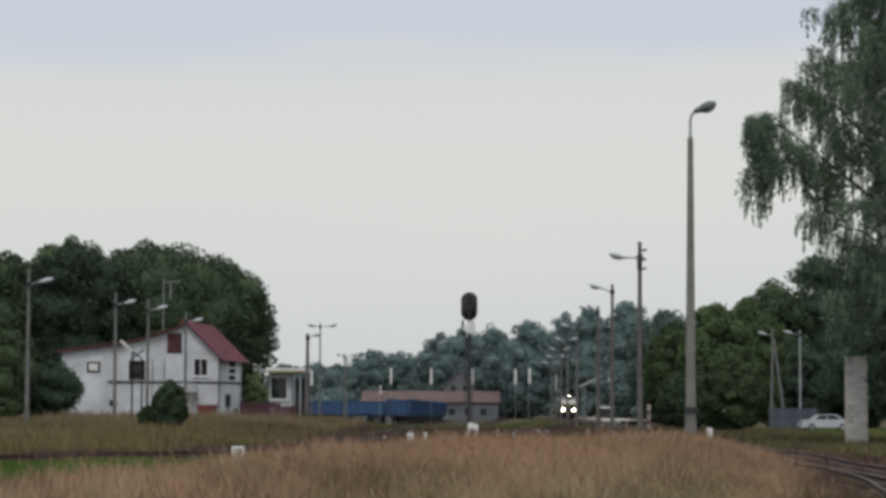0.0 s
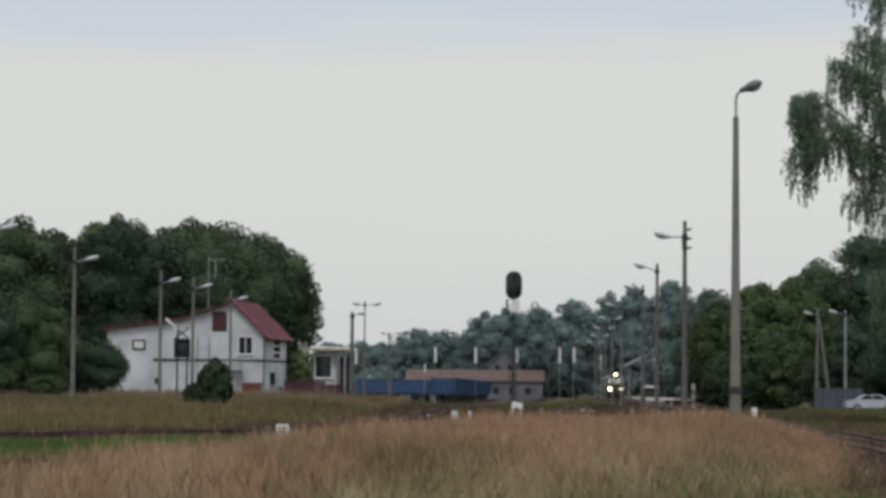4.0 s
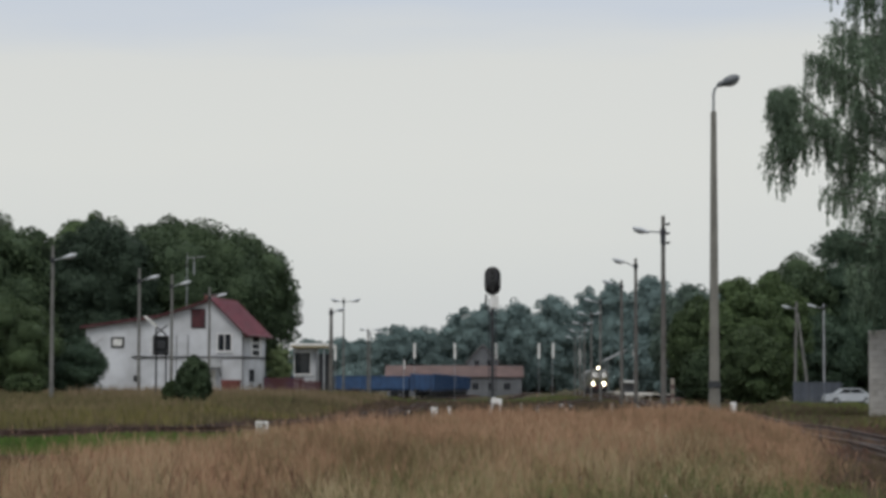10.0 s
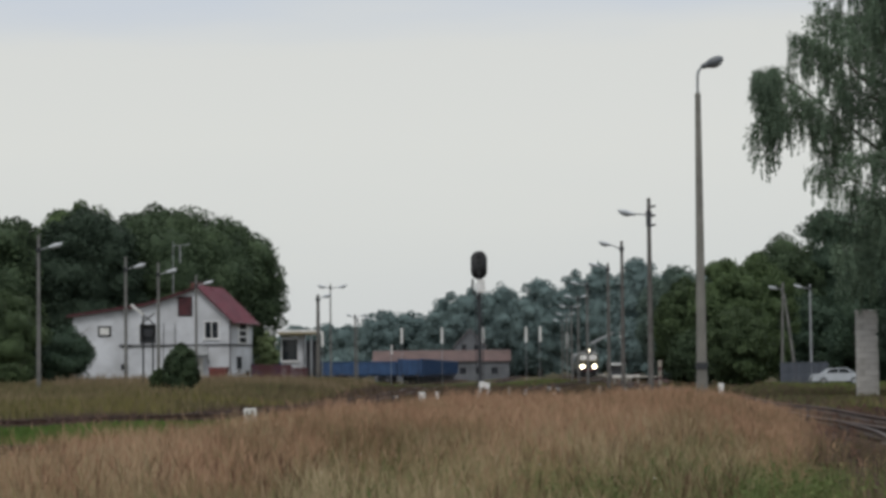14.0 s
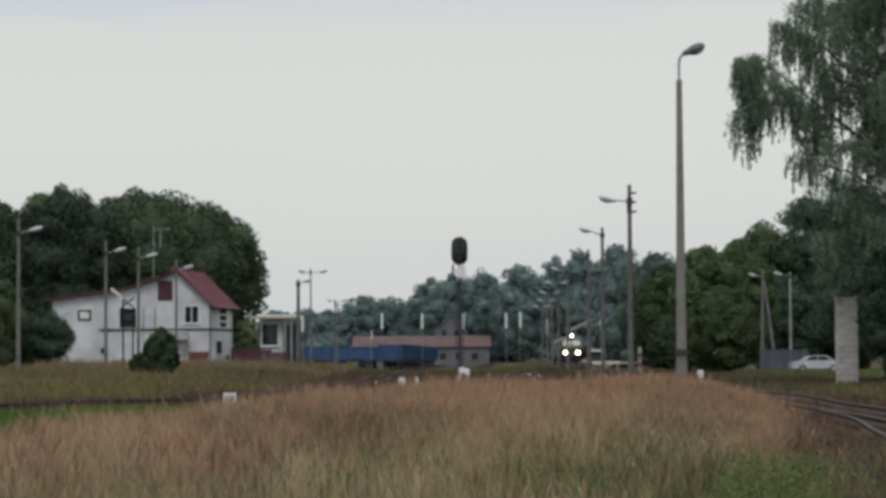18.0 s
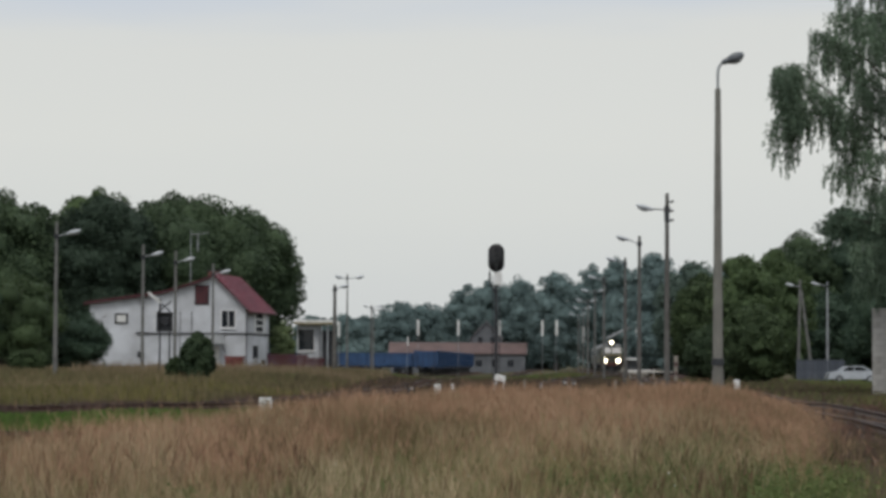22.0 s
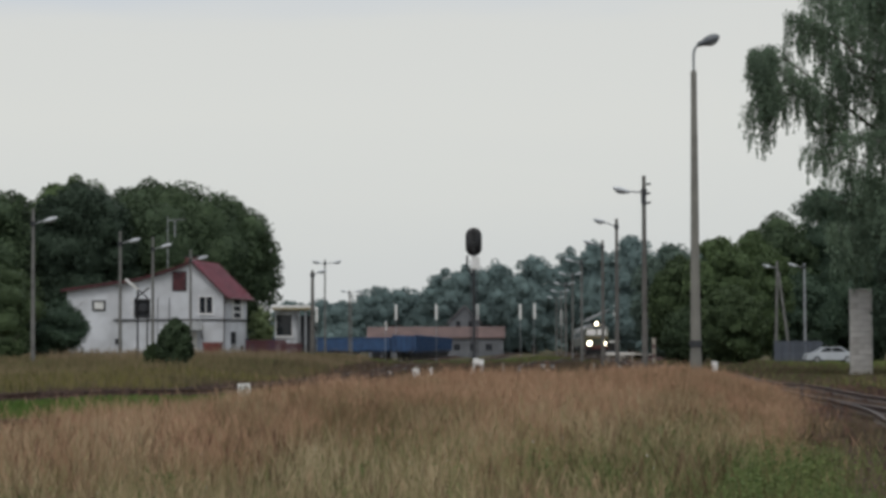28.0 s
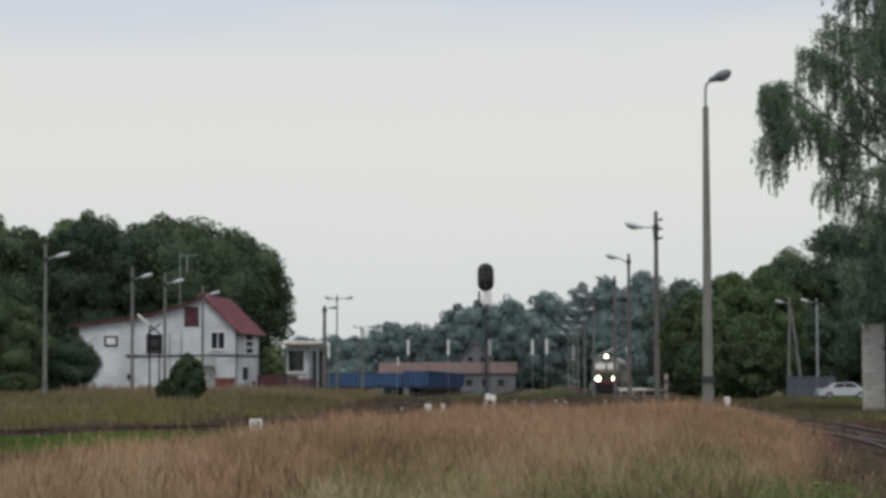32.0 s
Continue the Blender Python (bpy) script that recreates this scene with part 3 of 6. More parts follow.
def trackside_soil():
    """Turned brown soil and stones beside the main track."""
    rng = np.random.default_rng(9)
    xs, ys = np.arange(5.0, 15.01, 0.5), np.arange(30, 92, 0.7)
    gx, gy = np.meshgrid(xs, ys)
    z = height(gx, gy) + 0.03 + np.abs(rng.normal(0, 0.05, gx.shape)) + 0.05 * np.sin(gx * 2.1 + gy * 0.7) * np.sin(gy * 0.9)
    edge = smooth((gx - 5.2 - 0.035 * (gy - 30)) / 1.2) * smooth((15 - gx) / 1.5)
    z = z * edge - 0.08 * (1 - edge)
    v = np.stack([gx + rng.normal(0, 0.1, gx.shape), gy + rng.normal(0, 0.1, gx.shape), z], -1).reshape(-1, 3)
    nx, ny = len(xs), len(ys)
    i = (np.arange(ny - 1)[:, None] * nx + np.arange(nx - 1)[None]).ravel()
    soil = new("trackside_soil", array_mesh("trackside_soil", v, np.stack([i, i + 1, i + nx + 1, i + nx], -1), M["ballast"]))
    tagged(soil, "turned brown soil beside the main track", "soil", kind="stuff")
    n = 6500
    cx = rng.uniform(5.5, 14.5, n)
    cy = rng.uniform(32, 88, n)
    size = 0.04 + 0.16 * rng.uniform(0, 1, n) ** 2.2
    dirs = np.array([(1, 0, 0), (-0.5, 0.87, 0), (-0.5, -0.87, 0), (0, 0, 0.9), (0, 0, -0.5)])
    v = np.stack([cx, cy, height(cx, cy) + 0.12], -1)[:, None] + dirs[None] * size[:, None, None] * rng.uniform(0.6, 1.3, (n, 5, 1))
    k = np.arange(n)[:, None] * 5
    f = np.concatenate([k + [t] for t in ([0, 1, 3], [1, 2, 3], [2, 0, 3], [1, 0, 4], [2, 1, 4], [0, 2, 4])])
    stones = new("loose_stones", array_mesh("loose_stones", v.reshape(-1, 3), f, M["ballast"]))
    tagged(stones, "loose brown stones and clods along the track", "stones", kind="stuff")


trackside_soil()

# ---- trees ----


def leaf_mesh(name, centres, sizes, rng, material, core=None, droop=0.0, outward=None, scatter=0.7, slim=0.34, single=False):
    """Many small bent leaf sprays, one or two triangles each, turned roughly outward, with an optional inner body of twigs and leaves."""
    n = len(centres)
    a = rng.normal(size=(n, 3))
    a[:, 2] -= droop
    if outward is not None:
        nor = outward + rng.normal(0, scatter, (n, 3))
        nor /= np.linalg.norm(nor, axis=1, keepdims=True)
        a -= nor * (a * nor).sum(1, keepdims=True)
    a /= np.linalg.norm(a, axis=1, keepdims=True)
    b = np.cross(nor, a) if outward is not None else np.cross(a, rng.normal(size=(n, 3)))
    b /= np.linalg.norm(b, axis=1, keepdims=True) + 1e-9
    s = np.asarray(sizes)[:, None]
    p0, p2 = centres - a * s * 0.5, centres + a * s * 0.5
    fold = np.cross(a, b) * s * 0.12
    p1, p3 = centres + b * s * slim + fold, centres - b * s * slim + fold
    if single:
        v = np.stack([p0 - b * s * slim, p0 + b * s * slim, p2], 1).reshape(-1, 3)
        f = np.arange(n * 3).reshape(-1, 3)
    else:
        v = np.stack([p0, p1, p2, p3], 1).reshape(-1, 3)
        k = np.arange(n)[:, None] * 4
        f = np.concatenate([k + [[0, 1, 2]], k + [[0, 2, 3]]])
    if core is not None:
        f = np.concatenate([f, core[1] + len(v)])
        v = np.concatenate([v, core[0]])
    return array_mesh(name, v, f, material)


def sphere_mesh(level):
    bm = B()
    bmesh.ops.create_icosphere(bm, subdivisions=level, radius=1.0)
    bm.verts.ensure_lookup_table()
    v, f = np.array([v.co[:] for v in bm.verts]), np.array([[v.index for v in f.verts] for f in bm.faces])
    bm.free()
    return v, f


SPHERES = {k: sphere_mesh(k) for k in (2, 3)}


def limbs(bm, base, crown, h0, r0, rng, count=9):
    """Tapered limbs from a trunk into the crown."""
    for k in range(count):
        z = h0 * rng.uniform(0.55, 1.0)
        ang = k * 2.4 + rng.uniform(-0.4, 0.4)
        end = Vector((math.cos(ang) * crown * rng.uniform(0.45, 0.8), math.sin(ang) * crown * rng.uniform(0.45, 0.8), z + crown * rng.uniform(0.35, 0.9)))
        a = Vector((0, 0, z))
        mid = a.lerp(end, 0.5) + Vector((0, 0, crown * 0.08))
        rod(bm, a, mid, r0 * 0.45, r0 * 0.25, 6)
        rod(bm, mid, end, r0 * 0.25, r0 * 0.06, 6)


def tree(x, y, h, r, material, label, seed, leaves=9000, leaf=0.42, low=0.25, name="tree", category="tree", lobes=22, group="", flat=1.0, base=None, scatter=0.8, fine=False):
    """A broad-leaved tree: trunk with limbs, and a crown of leaf sprays round many uneven lobes."""
    rng = np.random.default_rng(seed)
    z0 = ground_z(x, y) if base is None else base
    root = thing(name, pose(x, y, z0), label, category, group)
    bm = B()
    tr = 0.018 * h + 0.08
    rod(bm, (0, 0, -0.1), (0, 0, h * 0.35), tr * 1.25, tr * 0.9, 9)
    rod(bm, (0, 0, h * 0.35), (rng.normal(0, 0.3), rng.normal(0, 0.3), h * 0.8), tr * 0.9, tr * 0.2, 8)
    limbs(bm, tr, r, h * 0.45, tr, rng)
    part("trunk", bm, M["bark"], root)
    zc, hz = h * (1 + low) / 2, h * (1 - low) / 2
    box3 = np.array([r, r * flat, hz])
    # large boughs set evenly over the crown, then smaller ones along its outside
    cs, rs = [np.array([0, 0, zc])], [box3 * 0.66]
    for count, lo, hi, out in ((lobes, 0.26, 0.40, 1.0), (lobes * 3, 0.10, 0.20, 1.02)):
        for k in range(count):
            up = 1 - 2 * (k + 0.5) / count
            ang = k * 2.39996 + rng.normal(0, 0.35)
            up = np.clip(up + rng.normal(0, 0.12), -1, 1)
            w = math.sqrt(1 - up * up)
            d = np.array([math.cos(ang) * w, math.sin(ang) * w, up])
            size = rng.uniform(lo, hi) * min(r, hz * 1.2)
            room = np.maximum(box3 * out * rng.uniform(0.90, 1.01) - size, 0.05)
            cs.append(np.array([0, 0, zc]) + d * room)
            rs.append(np.array([size, size, size * rng.uniform(0.7, 0.95)]))
    cs, rs = np.array(cs), np.array(rs)
    area = (rs**2).sum(1)
    area[0] *= 0.5
    draw = int(leaves * 1.8)
    pick = rng.choice(len(cs), draw, p=area / area.sum())
    d = rng.normal(size=(draw, 3))
    d /= np.linalg.norm(d, axis=1, keepdims=True)
    q = rng.uniform(0.80, 1.08, (draw, 1)) + np.minimum(rng.exponential(0.04, (draw, 1)), 0.16)
    pos = cs[pick] + d * rs[pick] * q
    free = np.ones(draw, bool)
    for c, e in zip(cs[:lobes + 1], rs[:lobes + 1]):
        free &= (((pos - c) / e) ** 2).sum(1) > 0.60
    pos, d = pos[free][:leaves], d[free][:leaves]
    whole = (pos - (0, 0, zc)) / box3**1.5
    d = 0.4 * d + 0.6 * whole / (np.linalg.norm(whole, axis=1, keepdims=True) + 1e-6)
    sv, sf = SPHERES[3 if fine else 2]
    cv, cf = [], []
    for c, e in zip(cs[:lobes + 1], rs[:lobes + 1]):
        wob = 1 + rng.normal(0, 0.07, (len(sv), 1)) + 0.06 * np.sin(sv @ rng.normal(0, 4, (3, 1)) + 1)
        cf.append(sf + len(cv) * len(sv))
        cv.append(c + sv * e * 0.82 * wob)
    cv = np.concatenate(cv)
    cv[:, 2] = np.maximum(cv[:, 2], 0.05)
    pos[:, 2] = np.maximum(pos[:, 2], 0.1)
    me = leaf_mesh("crown", pos, leaf * rng.uniform(0.6, 1.35, len(pos)), rng, material, (cv, np.concatenate(cf)), outward=d, scatter=scatter, single=True)
    crown = new("crown", me)
    crown.parent = root
    return root


# chestnuts and limes behind the house
for k, (x, y, h, r, mat, lab) in enumerate([
        (-26.0, 244, 17.8, 8.6, "leaf_dark", "tall dark green chestnut tree behind the white house"),
        (-22.0, 247, 16.3, 6.4, "leaf_dark", "broad dark chestnut tree overhanging the white house"),
        (-34.5, 238, 16.9, 6.4, "leaf_shrub", "very dark rounded tree behind the house"),
        (-38.5, 262, 19.3, 6.4, "leaf_light", "lighter green lime tree among darker ones"),
        (-43.5, 236, 17.2, 7.5, "leaf_dark", "dark green tree in the row behind the house"),
        (-53.0, 238, 18.9, 8.0, "leaf_dark", "dark green tree in the row behind the house"),
        (-30.0, 256, 18.6, 6.8, "leaf_dark", "dark green tree crown above the chestnuts"),
        (-64.0, 240, 18.0, 8.0, "leaf_deep", "very dark tree at the end of the row")]):
    tree(x, y, h, r, M[mat], lab, 20 + k, leaves=30000, leaf=0.31, low=0.06, lobes=36, group="trees behind the house", fine=True)
for k, (x, y, h, r, mat, lab) in enumerate([
        (-31.6, 178, 7.4, 3.5, "leaf_hedge", "dense mid green hedge bush beside the house"),
        (-28.0, 181, 4.6, 2.6, "leaf_deep", "rounded dark bush against the house wall"),
        (-36.0, 176, 8.6, 3.9, "leaf_deep", "dense dark green hedge bush beside the bank"),
        (-41.5, 178, 8.3, 4.0, "leaf_deep", "dense dark green hedge bush beside the bank"),
        (-33.0, 168, 2.4, 2.0, "leaf_hedge", "low light green bush at the top of the bank"),
        (-28.9, 166, 1.7, 1.4, "leaf_hedge", "low light green bush at the top of the bank"),
        (-13.45, 126, 2.6, 0.96, "leaf_dark", "dark round shrub in front of the white house"),
        (-14.75, 127, 1.25, 0.42, "leaf_hedge", "small green shrub beside the larger one")]):
    tree(x, y, h, r, M[mat], lab, 50 + k, leaves=14000, leaf=0.15, low=-0.05, name="bush", category="bush", lobes=16, group="bushes by the house")
tree(-15.95, 219, 4.5, 1.25, M["leaf_sapling"], "light green young tree beside the platform kiosk", 61, leaves=4000, leaf=0.18, low=0.12, lobes=12)
# the wooded edge on the other side of the line
for k, (x, y, h, r, mat, lab) in enumerate([
        # its bluish leaf colour carries a little painted haze
        (24.2, 268, 12.8, 4.6, "leaf_half_hazed", "dark green tree at the edge of the wood"),
        (22.6, 240, 10.4, 3.4, "leaf_hedge", "mid green tree at the edge of the wood"),
        (25.2, 228, 11.8, 3.8, "leaf_light", "lighter green tree at the edge of the wood"),
        (29.2, 238, 12.8, 4.0, "leaf_light", "lighter green tree at the edge of the wood"),
        (33.6, 252, 15.0, 4.6, "leaf_dark", "dark green tree at the edge of the wood"),
        (38.6, 256, 18.0, 5.2, "leaf_deep", "very dark tree at the edge of the wood"),
        (44.5, 260, 19.5, 6.0, "leaf_deep", "very dark tree at the edge of the wood"),
        (52.0, 266, 20.5, 7.5, "leaf_deep", "very dark tall tree behind the parked car"),
        (35.5, 248, 9.0, 4.4, "leaf_deep", "very dark tree behind the fence"),
        (42.0, 250, 11.0, 5.0, "leaf_deep", "very dark tree behind the parked car"),
        (61.0, 262, 19.0, 8.0, "leaf_deep", "very dark tall tree in the wood"),
        (19.9, 204, 4.8, 2.3, "leaf_dark", "dense dark bush under the wood's edge"),
        (22.4, 196, 6.4, 2.7, "leaf_hedge", "dense green bush under the wood's edge"),
        (24.8, 214, 6.6, 2.8, "leaf_hedge", "dense green bush under the wood's edge"),
        (28.6, 242, 6.0, 2.6, "leaf_deep", "dense dark bush under the wood's edge")]):
    tree(x, y, h, r, M[mat], lab, 80 + k, leaves=18000, leaf=0.28, low=-0.02, lobes=30, group="trees at the wood's edge", category="bush" if h < 7 else "tree",
         name="bush" if h < 7 else "tree")
# far trees round the station; haze is mixed into their leaf colour
for k, (px, y, h, r) in enumerate([(-14.2, 520, 13.6, 4.4), (-8.0, 525, 13.6, 4.8), (0.4, 505, 16.6, 4.4), (4.4, 500, 17.2, 4.6), (10.2, 500, 17.6, 4.8),
                                   (17.2, 480, 17.8, 4.4), (28.5, 565, 22.5, 4.6), (33.6, 560, 24.0, 4.2), (30.2, 405, 18.6, 4.0), (35.5, 400, 16.2, 4.6),
                                   (39.5, 390, 16.0, 4.8), (14.5, 560, 13.0, 7.0), (37.0, 470, 13.0, 6.0), (-22.5, 560, 11.5, 4.5), (-28.0, 575, 12.0, 4.2),
                                   (-34.0, 560, 11.0, 4.0), (-3.6, 540, 9.5, 5.0), (30.0, 575, 14.0, 6.0), (27.5, 350, 8.0, 4.2)]):
    tree(px, y, h + 1.3, r * 1.3, M["leaf_hazed"], "distant rounded tree beyond the station, haze put into its grey-green", 120 + k, leaves=11000, leaf=0.45, low=0.05, lobes=24, scatter=1.0,
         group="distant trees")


# far hedges in the same haze-tinted leaf colour
for k, (x, y, h, r) in enumerate([(-31, 505, 6, 6), (-21, 500, 6.5, 6), (-11, 508, 6, 6), (9, 505, 6, 6), (17, 515, 6.5, 6), (36, 520, 7, 7), (46, 430, 7, 6),
                                  (28.5, 330, 4.5, 3.4), (34.0, 345, 5, 4.0), (41.0, 380, 6, 5)]):
    tree(x, y, h, r, M["leaf_hazed"], "low hedge beyond the station, grey-green from haze in its colour", 170 + k, leaves=5000, leaf=0.5, low=-0.1, lobes=12, name="bush", category="bush",
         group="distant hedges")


def far_woods():
    rng = np.random.default_rng(77)
    n = 15000
    x = rng.uniform(-420, 420, n)
    y = 760 + rng.uniform(-25, 25, n) + np.abs(x) * 0.1
    top = 9 + 3.5 * np.sin(x * 0.13) + 2.5 * np.sin(x * 0.41 + 1) + 1.5 * np.sin(x * 1.1)
    z = top * np.sqrt(rng.uniform(0, 1, n))
    # haze is in the leaf colour here too
    me = leaf_mesh("far_woods", np.stack([x, y, z], -1), rng.uniform(2.0, 4.5, n), rng, M["leaf_hazed"])
    tagged(new("far_woods", me), "low woods along the horizon, leaf colour paled for haze", "woods", kind="stuff")


far_woods()


def birch(x, y):
    """A tall weeping birch: upswept limbs and long hanging sprays of small leaves."""
    rng = np.random.default_rng(11)
    root = thing("birch_tree", pose(x, y, ground_z(x, y)), "tall weeping birch with long hanging grey-green sprays", "tree")
    H = 26.0
    bm = B()
    rod(bm, (0, 0, -0.1), (0.15, 0, 9), 0.34, 0.24, 12)
    rod(bm, (0.15, 0, 9), (-0.1, 0.2, 18), 0.24, 0.13, 10)
    rod(bm, (-0.1, 0.2, 18), (0.2, 0.1, H), 0.13, 0.03, 8)
    part("trunk", bm, M["birchbark"], root)
    tips, bm = [], B()
    # rising limbs; long strands of leaves hang in bundles from their outer parts
    for k in range(84):
        z = 4.2 + 20.0 * (k / 83) ** 0.95
        ang = k * 2.399 + rng.normal(0, 0.2)
        reach = min(6.0, 3.6 + 0.35 * z, 6.4 - (z - 15.0) * 0.28) * rng.uniform(0.68, 1.06)
        if math.cos(ang) > 0.6 and 9 < z < 13.5:
            reach *= 0.7
        end = Vector((math.cos(ang) * reach, math.sin(ang) * reach, z + reach * 0.42))
        a = Vector((0, 0, z))
        mid = a.lerp(end, 0.5) + Vector((0, 0, 0.5))
        rod(bm, a, mid, 0.07, 0.045, 5)
        rod(bm, mid, end, 0.045, 0.012, 5)
        for u in (0.16, 0.34, 0.5, 0.66, 0.8, 0.9, 1.0):
            p = a.lerp(mid, u * 2) if u < 0.5 else mid.lerp(end, u * 2 - 1)
            tips.append((p + Vector(rng.normal(0, 0.2, 3)), rng.uniform(1.3, 3.2), 0.36))
    # one long limb that reaches out over the track side, its end bowed down
    arm = [Vector(p) for p in ((0, 0, 10.2), (-3.6, -0.4, 13.0), (-6.3, -0.8, 15.1), (-7.2, -0.9, 15.5), (-7.7, -1.0, 15.0))]
    for j, (a, b) in enumerate(zip(arm, arm[1:])):
        rod(bm, a, b, (0.10, 0.07, 0.04, 0.02)[j], (0.07, 0.04, 0.02, 0.01)[j], 6)
    for j in range(30):
        u = rng.uniform(0, 1)
        p = arm[2].lerp(arm[3], u * 2) if u < 0.5 else arm[3].lerp(arm[4], u * 2 - 1)
        tips.append((p + Vector((rng.normal(0, 0.22), rng.normal(0, 0.5), 0.4 - 2.9 * rng.uniform(0, 1) ** 1.3)), rng.uniform(1.2, 2.9), 0.3))
    for u in np.linspace(0.1, 1.0, 11):
        tips.append((arm[1].lerp(arm[2], u) + Vector((0, 0, -0.6)), rng.uniform(1.4, 3.4), 0.36))
    side = [Vector(p) for p in ((0, 0, 12.5), (-3.8, -0.3, 16.2), (-6.1, -0.5, 17.3))]
    for j, (a, b) in enumerate(zip(side, side[1:])):
        rod(bm, a, b, (0.08, 0.045)[j], (0.045, 0.012)[j], 6)
    for u in np.linspace(0.2, 1.0, 9):
        tips.append((side[1].lerp(side[2], u), rng.uniform(1.5, 3.3), 0.28))
    part("branchwork", bm, M["bark"], root)
    pos, size = [], []
    for p, length, wide in tips:
        for s in range(10):
            off = rng.normal(0, wide, 2)
            ln = length * rng.uniform(0.5, 1.1) * math.exp(-0.8 * float(off @ off))
            m = int(ln * 38)
            u = rng.uniform(0, 1, m)
            taper = 0.10 * (1.15 - u)[:, None]
            c = np.stack([p[0] + off[0] * (0.5 + 0.6 * u), p[1] + off[1] * (0.5 + 0.6 * u), p[2] + 0.15 - ln * u], -1)
            pos.append(c + rng.normal(0, 1, (m, 3)) * np.concatenate([taper, taper, taper * 0.6], 1))
            size.append(rng.uniform(0.09, 0.19, m))
    pos, size = np.concatenate(pos), np.concatenate(size)
    keep = pos[:, 2] > 0.6
    me = leaf_mesh("crown", pos[keep], size[keep], rng, M["leaf_birch"], droop=1.8, slim=0.22, single=True)
    c = new("crown", me)
    c.parent = root


birch(22.8, 120)
# leaf colour darkened here for the shade of the trees above
for k, (x, y, h, r) in enumerate([(25.0, 123, 8.6, 2.7), (28.6, 125, 13.5, 3.8), (22.3, 116.6, 7.5, 2.5), (33.0, 128, 18.0, 5.0), (26.0, 118, 7.0, 2.6), (30.5, 133, 18.6, 4.6), (26.6, 131, 11.5, 3.4)]):
    tree(x, y, h, r, M["leaf_shrub"], "shrub growing under the birch, shade put into its dark leaf colour", 150 + k, leaves=13000, leaf=0.18, low=-0.05, name="bush", category="bush", lobes=18,
         group="shrubs under the birch")

# ---- the white house ----


def window(parent, name, x, z, w, h, y, face=0, casing="whiteframe", mullions=1, sill=True, glazing="pane"):
    """A window in a wall: frame proud of the wall, panes set back. face 0: on the front, 1: on the side (x is then along the depth)."""
    def put(bm, a, dy, b, sa, sd, sb):
        if face == 0:
            box(bm, a, y + dy, b, sa, sd, sb)
        else:
            box(bm, y - dy, a, b, sd, sa, sb)
        return bm
    t = 0.09
    fr = B()
    for dx in (-w / 2, w / 2):
        put(fr, x + dx, -0.02, z, t, 0.1, h + t)
    for dz in (-h / 2, h / 2):
        put(fr, x, -0.02, z + dz, w - t, 0.1, t)
    root = part(name, fr, M[casing], parent)
    for k in range(mullions):
        put_x = x - w / 2 + (k + 1) * w / (mullions + 1)
        part("mullion", put(B(), put_x, -0.015, z, 0.07, 0.07, h - t), M[casing], root)
    for k in range(mullions + 1):
        cw = w / (mullions + 1)
        part("pane", put(B(), x - w / 2 + (k + 0.5) * cw, -0.022, z, cw - 0.08, 0.02, h - t), M[glazing], root)
    if sill:
        part("sill", put(B(), x, -0.07, z - h / 2 - 0.08, w + 0.25, 0.18, 0.05), M["whiteframe"], root)
    return root


